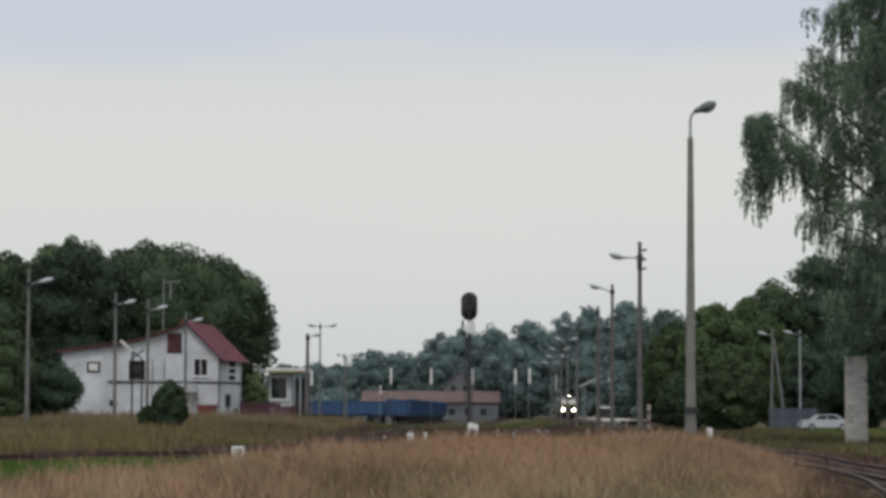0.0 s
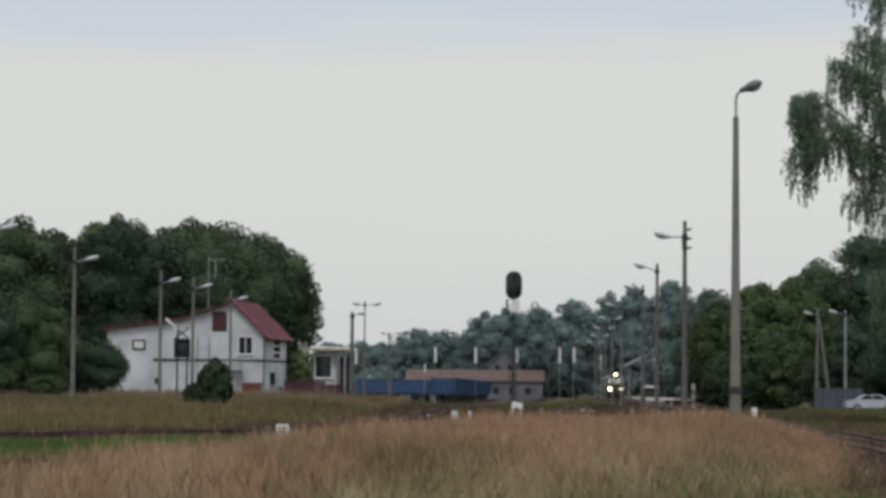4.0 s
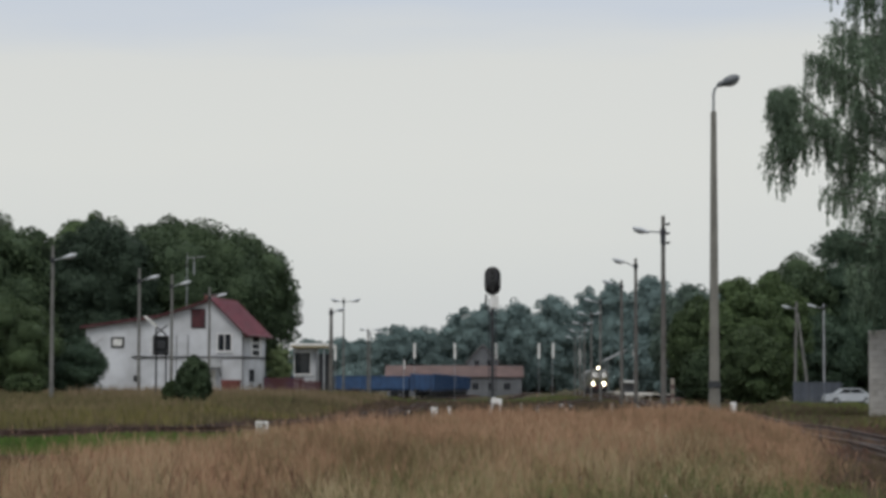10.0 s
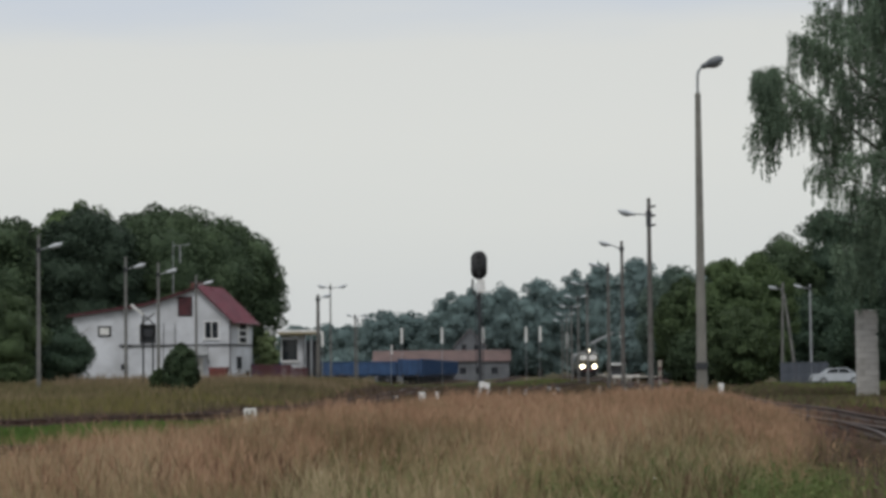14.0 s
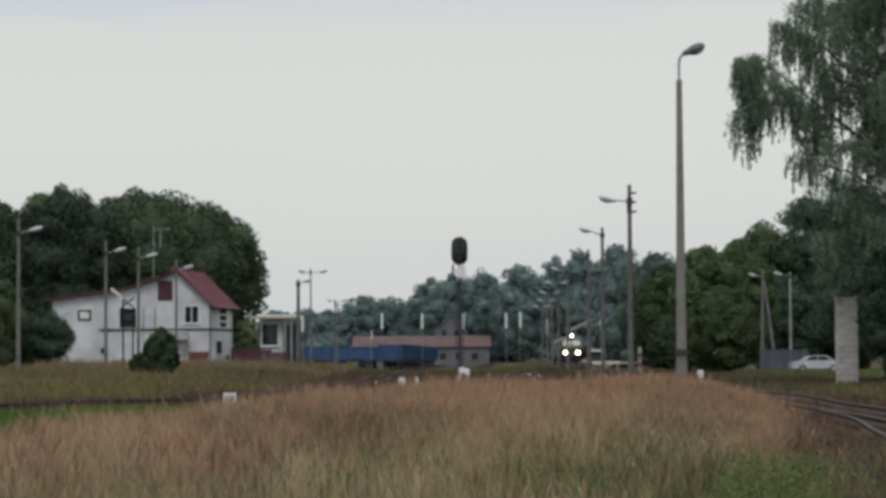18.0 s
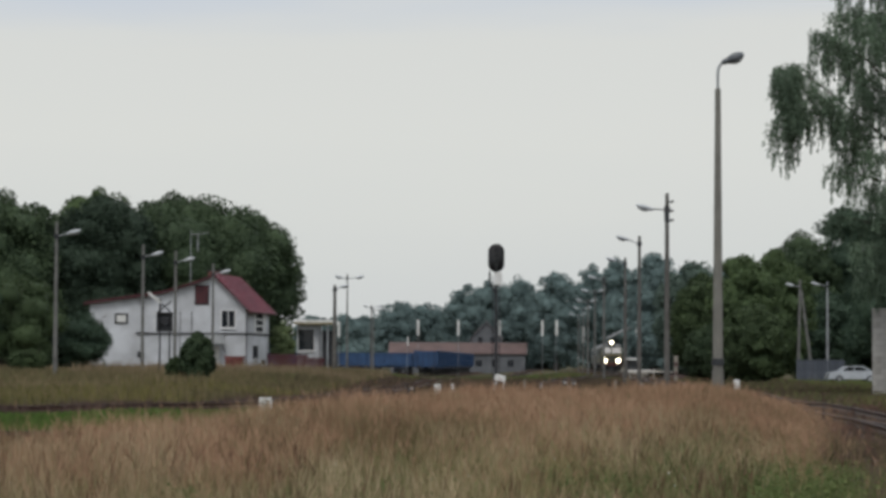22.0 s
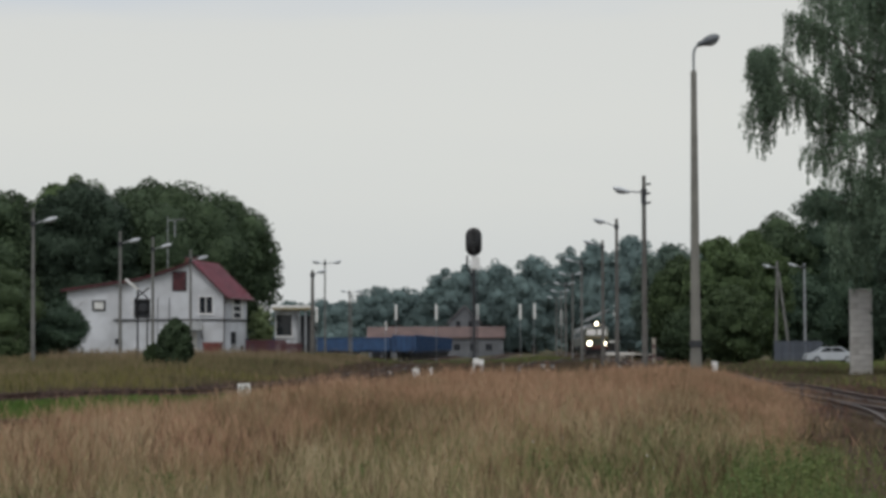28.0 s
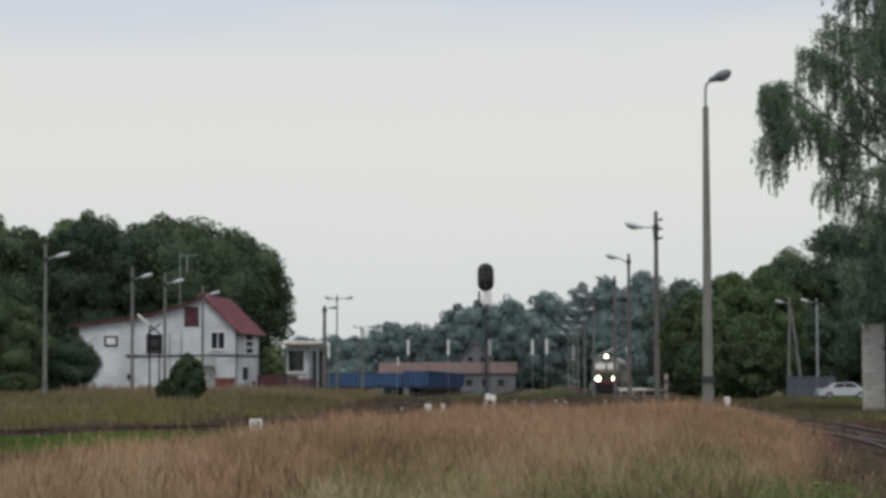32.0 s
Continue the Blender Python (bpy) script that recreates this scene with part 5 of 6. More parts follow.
for x, y, h in [(6.0, 101, 0.9), (7.2, 103, 0.85), (7.6, 101, 0.85), (3.0, 128, 0.7)]:
    marker(x, y, 0.11, h, "thin pale marker post by the points", mat="concrete")


def striped_post():
    root = thing("striped_post", pose(16.7, 200, ground_z(16.7, 200)), "pale post with faded red bands beside the track", "post")
    part("post", box(B(), 0, 0, 1.05, 0.30, 0.2, 2.3, bevel=0.02), M["concrete"], root)
    for k in range(2):
        part("red_band", box(B(), 0, 0, 0.8 + k * 0.75, 0.308, 0.208, 0.3), M["tiles"], root)
    part("sign_arm", box(B(), 0.0, -0.05, 0.55, 1.3, 0.06, 0.3), M["tiles"], root)


striped_post()


def low_barrier():
    root = thing("white_barrier", pose(15.0, 214, ground_z(15.0, 214)), "low whitewashed barrier at the platform end", "barrier")
    part("rail", box(B(), 0, 0, 0.95, 2.4, 0.14, 0.22, bevel=0.02), M["pale"], root)
    for x in (-1.0, 0, 1.0):
        part("leg", box(B(), x, 0.02, 0.4, 0.14, 0.14, 0.9), M["concrete"], root)


low_barrier()


def pillar():
    """The pale pier of stacked blocks under the birch."""
    root = thing("block_pillar", pose(20.58, 124, 0, 0, 0, -9.4) @ Matrix.Diagonal((0.95, 0.95, 0.95, 1)), "tall pale pier of stacked concrete blocks", "pillar")
    core = box(B(), 0, 0, 2.15, 1.08, 1.08, 4.3)
    part("core", core, M["concrete"], root)
    a = part("block", box(B(), 0, 0, 0, 0.76, 0.46, 0.285, bevel=0.018), M["pale"], root)
    mesh = a.data
    first = True
    rng = random.Random(4)
    for c in range(15):
        for k in range(4):
            ang = k * 90
            ob = a if first else new("block", mesh)
            first = False
            ob.parent = root
            off = -0.2 if c % 2 else 0.2
            ob.matrix_local = pose(0, 0, 0.15 + c * 0.297, 0, 0, ang) @ pose(off + rng.uniform(-0.006, 0.006), -0.35 + rng.uniform(-0.012, 0.008), 0)
            ob2 = new("block", mesh)
            ob2.parent = root
            ob2.matrix_local = pose(0, 0, 0.15 + c * 0.297, 0, 0, ang) @ pose(off - (0.47 if off > 0 else -0.47), -0.37, 0) @ Matrix.Diagonal((0.3, 0.9, 1, 1))
    part("cap", box(B(), 0, 0, 4.52, 1.2, 1.2, 0.12, bevel=0.02), M["pale"], root)


pillar()

# ---- station ----


def gabled(name, x, y, z, w, d, eave, ridge, turn, wall, roof, label, windows, along="x"):
    root = thing(name, pose(x, y, z, 0, 0, turn), label, "building")
    if along == "x":
        part("wall", box(B(), 0, d / 2, eave / 2, w, d, eave), M[wall], root)
        for s, a, b in ((0, -0.4, d / 2), (1, d / 2, d + 0.4)):
            za, zb = (eave - 0.1, ridge) if s == 0 else (ridge, eave - 0.1)
            bm = B()
            vs = [bm.verts.new(p) for p in ((-w / 2 - 0.4, a, za), (w / 2 + 0.4, a, za), (w / 2 + 0.4, b, zb), (-w / 2 - 0.4, b, zb),
                                            (-w / 2 - 0.4, a, za + 0.15), (w / 2 + 0.4, a, za + 0.15), (w / 2 + 0.4, b, zb + 0.15), (-w / 2 - 0.4, b, zb + 0.15))]
            for f in ((0, 1, 2, 3), (4, 5, 6, 7), (0, 1, 5, 4), (1, 2, 6, 5), (2, 3, 7, 6), (3, 0, 4, 7)):
                bm.faces.new([vs[i] for i in f])
            bmesh.ops.recalc_face_normals(bm, faces=bm.faces[:])
            part("roof", bm, M[roof], root)
        for sx in (-1, 1):
            bm = B()
            t = [bm.verts.new((sx * w / 2, *p)) for p in ((0, eave), (d, eave), (d / 2, ridge - 0.02))]
            bm.faces.new(t)
            u = [bm.verts.new((sx * (w / 2 - 0.2), *p)) for p in ((0, eave), (d, eave), (d / 2, ridge - 0.02))]
            bm.faces.new(u)
            part("gable", bm, M[wall], root)
    else:
        part("wall", prism(B(), [(-w / 2, 0), (w / 2, 0), (w / 2, eave), (0, ridge), (-w / 2, eave)], 0, d), M[wall], root)
        for s in (-1, 1):
            part("roof", prism(B(), [(s * (w / 2 + 0.3), eave - 0.2), (0, ridge + 0.05), (0, ridge + 0.2), (s * (w / 2 + 0.3), eave - 0.05)], -0.4, d + 0.4), M[roof], root)
    for wx, wz, ww, wh in windows:
        window(root, "window", wx, wz, ww, wh, 0.0, casing="render", mullions=1, sill=False, glazing="darkpane")
    return root


gabled("station_shed", -1.5, 478, -0.45, 25.6, 9, 3.7, 5.7, 0, "render", "tiles", "long low station shed with a faded red roof",
       [(4.0, 1.9, 1.2, 1.3), (7.0, 1.9, 1.2, 1.3), (10.0, 1.9, 1.2, 1.3), (-3.0, 1.9, 1.2, 1.3)])
gabled("station_house", 4.0, 492, -0.45, 6.2, 9, 6.6, 10.0, 0, "render", "greytiles", "grey station house with a steep pinkish roof behind the shed",
       [(-1.2, 6.4, 0.9, 1.2), (1.2, 6.4, 0.9, 1.2)], "y")


def banner_post(x, y, h, side=0.0, big=1.0):
    root = thing("banner_post", pose(x, y, ground_z(x, y)), "thin grey mast with a white upright panel at its top", "mast", "masts along the station")
    z = h - ground_z(x, y)
    part("mast", rod(B(), (0, 0, -0.2), (0, 0, z), 0.035, 0.03, 8), M["steel"], root)
    part("panel", box(B(), side, -0.09, z - 1.1 * big, 0.32 * big, 0.05, 2.15 * big, bevel=0.015), M["white"], root, "white upright panel")


for x, h in [(-6.65, 7.5), (-1.05, 7.5), (4.7, 7.5), (10.65, 7.5), (16.25, 6.6), (23.6, 6.6)]:
    banner_post(x, 350 if x < 12 else 348, h)
banner_post(-17.7, 350, 7.2)
banner_post(-8.3, 356, 5.2, 0.1, 0.6)
banner_post(12.6, 352, 7.6, 0.1)


def canopy():
    root = thing("platform_canopy", pose(24.8, 398, ground_z(24.8, 398)), "pale sloping platform canopy on tall thin posts", "canopy")
    rf = B()
    box(rf, 0, 5, 6.6, 4.9, 10, 0.2, ry=-26)
    part("roof", rf, M["greyroof"], root)
    for a in (0.5, 9.5):
        for x, h in ((-1.7, 5.7), (1.8, 7.4)):
            part("post", rod(B(), (x, a, -0.2), (x, a, h), 0.09, n=8), M["steel"], root)
    part("lamp", box(B(), 2.6, 0, 7.9, 1.3, 0.5, 0.3, bevel=0.05), M["white"], root)


canopy()


def waiting_shelter():
    root = thing("waiting_shelter", pose(21.9, 330, ground_z(21.9, 330)), "small waiting shelter with a white flat roof", "shelter")
    part("roof", box(B(), 0, 1, 2.1, 2.3, 2.4, 0.22, bevel=0.02), M["white"], root)
    for x in (-0.9, 0.9):
        for y in (0.1, 1.9):
            part("post", box(B(), x, y, 1.0, 0.1, 0.1, 2.1), M["steel"], root)
    part("back_wall", box(B(), 0, 2.0, 1.0, 1.9, 0.08, 1.8), M["render"], root)
    part("bench", box(B(), 0, 1.6, 0.5, 1.6, 0.4, 0.08), M["wood"], root)


waiting_shelter()


def platform():
    root = thing("platform", pose(0, 0, 0), "low concrete station platform beside the main track", "platform", kind="structure")
    line = curve_through([(12.2 + 0.0287 * y, y) for y in (280, 330, 400, 470)], 5.0)
    v, f = swept(line, [(0.0, -0.2), (0.0, 0.55), (4.2, 0.55), (4.2, -0.2)])
    o = new("slab", array_mesh("slab", v, f, M["concrete"]))
    o.parent = root
    v, f = swept(line, [(-0.02, 0.555), (-0.02, 0.575), (0.3, 0.575), (0.3, 0.555)])
    o = new("edge_stripe", array_mesh("edge_stripe", v, f, M["white"]))
    o.parent = root


platform()

# ---- open wagons ----


def wheelset(root, x, r, gauge, mat="darksteel", name="wheel_set"):
    bm = B()
    for s in (-1, 1):
        rod(bm, (x, s * gauge - 0.07, r), (x, s * gauge + 0.07, r), r, n=20)
    rod(bm, (x, -gauge, r), (x, gauge, r), 0.08, n=8)
    return part(name, bm, M[mat], root)


def open_wagon(x, y, turn, label):
    """A high-sided open goods wagon; its length runs along its own x."""
    z = ground_z(x, y) + 0.35
    root = thing("open_wagon", pose(x, y, z, 0, 0, turn), label, "wagon", "parked open wagons")
    L, W = 12.4, 2.85
    for s in (-1, 1):
        sd = part("side_wall", box(B(), 0, s * (W / 2 - 0.05), 2.12, L, 0.1, 1.95), M["blue"], root)
        for k in range(9):
            part("stake", box(B(), -L / 2 + 0.1 + k * (L - 0.2) / 8, s * (W / 2 + 0.05), 2.1, 0.12, 0.12, 1.95), M["blue"], sd)
        part("top_rail", box(B(), 0, s * W / 2, 3.14, L + 0.1, 0.2, 0.14, bevel=0.02), M["blue"], sd)
        for k in (-1, 1):
            part("door", box(B(), k * 2.6, s * (W / 2 + 0.02), 2.0, 1.7, 0.06, 1.6), M["blue"], sd)
        part("sill", box(B(), 0, s * 1.2, 1.02, L, 0.16, 0.26), M["wagonend"], root)
    for s in (-1, 1):
        e = part("end_wall", box(B(), s * (L / 2 - 0.05), 0, 2.12, 0.1, W - 0.2, 1.95), M["blue"], root)
        for k in range(4):
            part("stake", box(B(), s * (L / 2 + 0.06), -1.05 + k * 0.7, 2.1, 0.12, 0.12, 1.95), M["wagonend"], e)
        for k in (-1, 1):
            b = B()
            rod(b, (s * L / 2, k * 0.88, 1.04), (s * (L / 2 + 0.55), k * 0.88, 1.04), 0.09, n=10)
            rod(b, (s * (L / 2 + 0.55), k * 0.88, 1.04), (s * (L / 2 + 0.62), k * 0.88, 1.04), 0.22, n=14)
            part("buffer", b, M["darksteel"], root)
        bg = B()
        for k in (-1, 1):
            box(bg, s * 4.2, k * 0.95, 0.62, 2.3, 0.14, 0.36, bevel=0.03)
        box(bg, s * 4.2, 0, 0.66, 0.5, 1.9, 0.3)
        bogie = part("bogie", bg, M["darksteel"], root)
        for k in (-0.9, 0.9):
            wheelset(bogie, s * 4.2 + k, 0.46, 0.75)
    part("floor", box(B(), 0, 0, 1.12, L, W - 0.2, 0.1), M["wagonend"], root)
    part("load", prism(B(), [(-L / 2 + 0.2, 1.2), (L / 2 - 0.2, 1.2), (L / 2 - 0.5, 2.4), (2, 2.75), (-1.5, 2.5), (-4, 2.8), (-L / 2 + 0.6, 2.3)], -1.25, 1.25),
         M["ballast"], root)
    return root


first_wagon = open_wagon(-4.83, 326.5, 87.65, "blue high-sided open wagon with darker end stakes")
for k in range(1, 9):
    wy = 326.5 + 13.7 * k
    wx = -4.83 + 0.041 * 13.7 * k
    copy_thing(first_wagon, pose(wx, wy, ground_z(wx, wy) + 0.35, 0, 0, 87.65))
far_wagon = open_wagon(-13.9, 400, -18, "blue high-sided open wagon standing on the far siding")
copy_thing(far_wagon, pose(-26.9, 404.3, ground_z(-26.9, 404.3) + 0.35, 0, 0, -18))

# ---- parked car ----


def car():
    root = thing("parked_car", pose(33.0, 215, ground_z(33.0, 215) + 0.02, 0, 0, 4), "silver saloon car parked beyond the fence", "car")
    body = [(-2.15, 0.3), (-2.2, 0.62), (-2.05, 0.85), (-1.35, 0.95), (1.25, 0.98), (2.0, 0.92), (2.18, 0.7), (2.15, 0.3)]
    part("body", prism(B(), body, -0.84, 0.84), M["carpaint"], root)
    bm = prism(B(), [(-1.3, 0.94), (-0.65, 1.38), (0.75, 1.42), (1.5, 0.97)], -0.72, 0.72)
    cab = part("cabin", bm, M["carpaint"], root)
    for s in (-1, 1):
        for pts in ([(-1.05, 0.99), (-0.6, 1.31), (-0.02, 1.33), (-0.02, 0.99)], [(0.05, 0.99), (0.05, 1.33), (0.68, 1.34), (1.2, 0.99)]):
            part("side_window", prism(B(), pts, s * 0.722 - 0.008, s * 0.722 + 0.008), M["pane"], cab)
        part("door_handle", box(B(), 0.1, s * 0.85, 0.82, 0.16, 0.03, 0.03), M["darksteel"], root)
        part("head_lamp", box(B(), -2.1, s * 0.6, 0.68, 0.2, 0.35, 0.14, bevel=0.02), M["lampglass"], root)
        part("tail_lamp", box(B(), 2.1, s * 0.65, 0.76, 0.16, 0.3, 0.14, bevel=0.02), M["redbeam"], root)
    for sx in (-1.3, 1.35):
        for s in (-1, 1):
            w = part("wheel", rod(B(), (sx, s * 0.68, 0.3), (sx, s * 0.87, 0.3), 0.31, n=20), M["rubber"], root)
            part("rim", rod(B(), (sx, s * 0.86, 0.3), (sx, s * 0.885, 0.3), 0.2, n=16), M["steel"], w)
    part("bumper", box(B(), -2.18, 0, 0.42, 0.14, 1.6, 0.22, bevel=0.03), M["carpaint"], root)
    part("bumper", box(B(), 2.16, 0, 0.42, 0.14, 1.6, 0.22, bevel=0.03), M["carpaint"], root)


car()

# ---- grass ----


def blades(pos, hgt, width, lean, rng, plain=False):
    """Bent tapering blades, three triangles each, or plain ones of a single triangle."""
    n = len(pos)
    ang = rng.uniform(0, 2 * np.pi, n)
    side = np.stack([np.cos(ang), np.sin(ang) * 0.4, np.zeros(n)], -1) * width[:, None]
    bend = np.stack([rng.normal(0, 1, n), rng.normal(0, 1, n), np.zeros(n)], -1) * (lean * hgt)[:, None]
    up = np.array([0, 0, 1.0])[None] * hgt[:, None]
    a, b = pos - side, pos + side
    c, d = pos + bend * 0.35 + up * 0.6 - side * 0.7, pos + bend * 0.35 + up * 0.6 + side * 0.7
    e = pos + bend + up
    if plain:
        return np.stack([a - side * 0.4, b + side * 0.4, e], 1).reshape(-1, 3), np.arange(n * 3).reshape(-1, 3), e
    v = np.stack([a, b, c, d, e], 1).reshape(-1, 3)
    k = np.arange(n)[:, None] * 5
    return v, np.concatenate([k + [[0, 1, 3]], k + [[0, 3, 2]], k + [[2, 3, 4]]]), e


def heads(tip, size, count, rng):
    """Feathery seed heads: a few slim diamonds that spread from the top of a stalk."""
    n = len(tip)
    vs, fs = [], []
    for k in range(count):
        lean = rng.normal(0, 0.32, (n, 3))
        lean[:, 2] = rng.uniform(0.6, 1.1, n)
        ax = lean * size[:, None]
        root = tip - np.array([0, 0, 1.0]) * (size * rng.uniform(0.0, 0.5, n))[:, None]
        ang = rng.uniform(0, 2 * np.pi, n)
        s = np.stack([np.cos(ang), np.sin(ang), np.zeros(n)], -1) * (0.0018 + size * 0.007 + 0.00007 * tip[:, 1])[:, None]
        vs.append(np.stack([root, root + s + ax * 0.45, root + ax], 1).reshape(-1, 3))
        fs.append(np.arange(n * 3).reshape(-1, 3) + k * n * 3)
    return np.concatenate(vs), np.concatenate(fs)


def patch_noise(x, y, s):
    return (np.sin(x * s + 1.3 * np.sin(y * s * 0.6)) + np.sin(y * s * 0.8 + 1.7 * np.sin(x * s * 0.9 + 2)) + np.sin((x + y) * s * 1.9 + 0.7)) / 3


FAR_X = [-14, -9, -7.2, -5.8, -5.2, -4.4, -3.4, -2.6, -1.0, 1.0, 4.0, 7.0, 9.0]
FAR_Y = [21, 23, 25, 29, 32, 36, 42, 49.5, 61, 66, 71, 82, 84]
RIGHT_Y, RIGHT_X = [4, 15, 22, 29, 49, 60, 84], [1.8, 1.9, 2.5, 3.4, 6.0, 7.3, 8.9]


def tall_field():
    rng = np.random.default_rng(31)
    total = 900000
    y = 10.0 + 74.5 * rng.uniform(0, 1, total) ** 1.6
    # a thin scatter of grass round the camera's feet as well
    y[:18000] = rng.uniform(3.5, 10.5, 18000)
    x = rng.uniform(-14, 9.3, total)
    keep = (y < np.interp(x, FAR_X, FAR_Y) + rng.normal(0, 0.8, total)) & (x < np.interp(y, RIGHT_Y, RIGHT_X) + rng.normal(0.1, 0.55, total))
    keep &= np.abs(x) < 0.25 * y + 1.0
    x, y = x[keep], y[keep]
    # leafy clumps crowd the grass out where they stand
    own = np.random.default_rng(33)
    places = []
    while len(places) < 150:
        cy = 12.5 + 30 * own.uniform(0, 1) ** 1.3
        cx = own.uniform(-0.19, 0.22) * cy
        if cx < np.interp(cy, RIGHT_Y, RIGHT_X) and cy < np.interp(cx, FAR_X, FAR_Y) - 3 and own.uniform(0, 1) < 0.22 + 0.78 * smooth((cx / cy + 0.04) / 0.14) - 0.014 * (cy - 12):
            places.append((cx, cy, own.uniform(0.2, 0.55), own.uniform(0.48, 0.68)))
    for cy in np.linspace(10.5, 30, 60):
        places.append((np.interp(cy, RIGHT_Y, RIGHT_X) + own.normal(0.1, 0.5), cy, own.uniform(0.2, 0.42), own.uniform(0.34, 0.58)))
    bare = np.zeros(len(x), bool)
    for cx, cy, cr, top in places:
        bare |= ((x - cx) / (cr * 0.95)) ** 2 + ((y - cy) / (cr * 2.0)) ** 2 < 1
    bare &= rng.uniform(0, 1, len(x)) < 0.86
    x, y = x[~bare], y[~bare]
    n = len(x)
    p = np.stack([x, y, height(x, y) - 0.02], -1)
    patch, small, tuft = patch_noise(x, y * 0.6, 1.1), patch_noise(x + 7, y * 0.6, 2.9), patch_noise(x * 1.3 + 3, y, 6.5)
    tall = 0.65 + 0.07 * patch_noise(x, y, 0.22) + 0.06 * patch + 0.07 * small + 0.09 * tuft + rng.normal(0, 0.085, n) + 0.24 * rng.uniform(0, 1, n) * (rng.uniform(0, 1, n) < 0.05) - 0.08 * smooth((-x - 2.4) / 2.0)
    left = smooth((-0.02 - x / y) / 0.08)
    fuzz = patch_noise(x * 1.2 + 5, y * 0.55, 13.0)
    tall *= 1 + 0.20 * fuzz
    tall *= 0.72 + 0.28 * smooth((np.interp(y, RIGHT_Y, RIGHT_X) - x + 0.2) / 1.1)
    near = np.maximum(smooth((47 - 21 * left - y) / (25 - 11 * left)), 0.38 * left)
    # tufts of one sort of grass stand together
    clump = patch_noise(x * 1.7 + 11, y * 1.1 + 4, 5.2) + 0.7 * patch_noise(x + 21, y * 0.8, 1.7)
    kind = np.clip(0.5 + 0.40 * clump - 0.16 * fuzz + rng.normal(0, 0.13, n), 0, 1)
    red_share = np.clip(0.74 - 0.66 * near + (0.22 * patch + 0.22 * small + 0.16 * tuft) * (1 - 0.55 * near), 0.02, 0.9)
    green_share = np.clip(0.12 + 0.26 * near + 0.36 * near * smooth((x - 0.5) / 3) - 0.46 * patch - 0.46 * small - 0.30 * tuft, 0.02, 0.92)
    red = kind < red_share
    green = kind > np.maximum(1 - green_share, red_share)
    straw = ~(red | green)
    v, f, tip = blades(p[red], tall[red], 0.0011 + 0.00005 * y[red], 0.13, rng, plain=True)
    tagged(new("dry_grass_stalks", array_mesh("dry_grass_stalks", v, f, M["grass_red"])), "thin reddish stalks of tall dry meadow grass", "grass", kind="stuff")
    v, f = heads(tip, rng.uniform(0.12, 0.26, len(tip)) * (0.5 + 0.5 * smooth((tip[:, 1] - 10) / 25)), 3, rng)
    tagged(new("grass_seed_heads", array_mesh("grass_seed_heads", v, f, M["grass_red"])), "reddish brown feathery seed heads of tall grass", "grass", kind="stuff")
    v, f, tip = blades(p[straw], tall[straw] * rng.uniform(0.5, 1.1, straw.sum()), 0.0011 + 0.00005 * y[straw], 0.17, rng, plain=True)
    pale = rng.uniform(0, 1, len(tip)) < 0.5
    hv, hf = heads(tip[pale], rng.uniform(0.1, 0.2, pale.sum()), 2, rng)
    v, f = np.concatenate([v, hv]), np.concatenate([f, hf + len(v)])
    tagged(new("straw_grass", array_mesh("straw_grass", v, f, M["grass_straw"])), "pale straw-coloured bent grass with thin heads", "grass", kind="stuff")
    v, f, _ = blades(p[green], tall[green] * rng.uniform(0.66, 1.06, green.sum()), 0.0020 + 0.00007 * y[green], 0.22, rng, plain=True)
    tagged(new("green_grass", array_mesh("green_grass", v, f, M["grass_green"])), "green blades of the tall meadow grass", "grass", kind="stuff")
    # dead brown dock stalks that stand above the grass
    n = 5200
    dy = 10 + 52 * rng.uniform(0, 1, n) ** 1.2
    dx = rng.uniform(-0.22, 0.16, n) * dy
    ok = (dy < np.interp(dx, FAR_X, FAR_Y)) & (dx < np.interp(dy, RIGHT_Y, RIGHT_X)) & (patch_noise(dx + 9, dy * 0.7, 1.3) > 0.1)
    dp = np.stack([dx[ok], dy[ok], height(dx[ok], dy[ok])], -1)
    v, f, tip = blades(dp, rng.uniform(0.5, 0.86, len(dp)), 0.0030 + 0.00008 * dp[:, 1], 0.1, rng)
    hv, hf = heads(tip, rng.uniform(0.14, 0.26, len(tip)), 5, rng)
    tagged(new("dock_stalks", array_mesh("dock_stalks", np.concatenate([v, hv]), np.concatenate([f, hf + len(v)]), M["dock"])),
           "dead dark brown dock stalks among the grass", "weeds", kind="stuff")
    # broad weeds among the grass
    n = 5000
    wy = 6 + 24 * rng.uniform(0, 1, n) ** 1.3
    wx = rng.uniform(-0.26, 0.27, n) * wy
    ok = (patch_noise(wx, wy, 0.8) + 0.5 * patch_noise(wx, wy, 2.6) > 0.38) & (wx < 7) & (wy < np.interp(wx, FAR_X, FAR_Y))
    wx, wy = wx[ok], wy[ok]
    c = np.stack([wx, wy, rng.uniform(0.15, 0.6, len(wx))], -1)
    me = leaf_mesh("meadow_weeds", np.repeat(c, 5, 0) + rng.normal(0, (0.09, 0.09, 0.07), (len(c) * 5, 3)), rng.uniform(0.02, 0.05, len(c) * 5), rng, M["weed"])
    tagged(new("meadow_weeds", me), "broad-leaved green weeds among the tall grass", "weeds", kind="stuff")
    # leafy green clumps, most of them on the side of the main track, and at its edge a dense patch of nettles
    lv, bl, bh = [], [], []
    for cx, cy, cr, top in places:
        m = int(1700 * cr)
        q = rng.normal(0, 0.55, (m, 2)) * (cr, cr * 2.0)
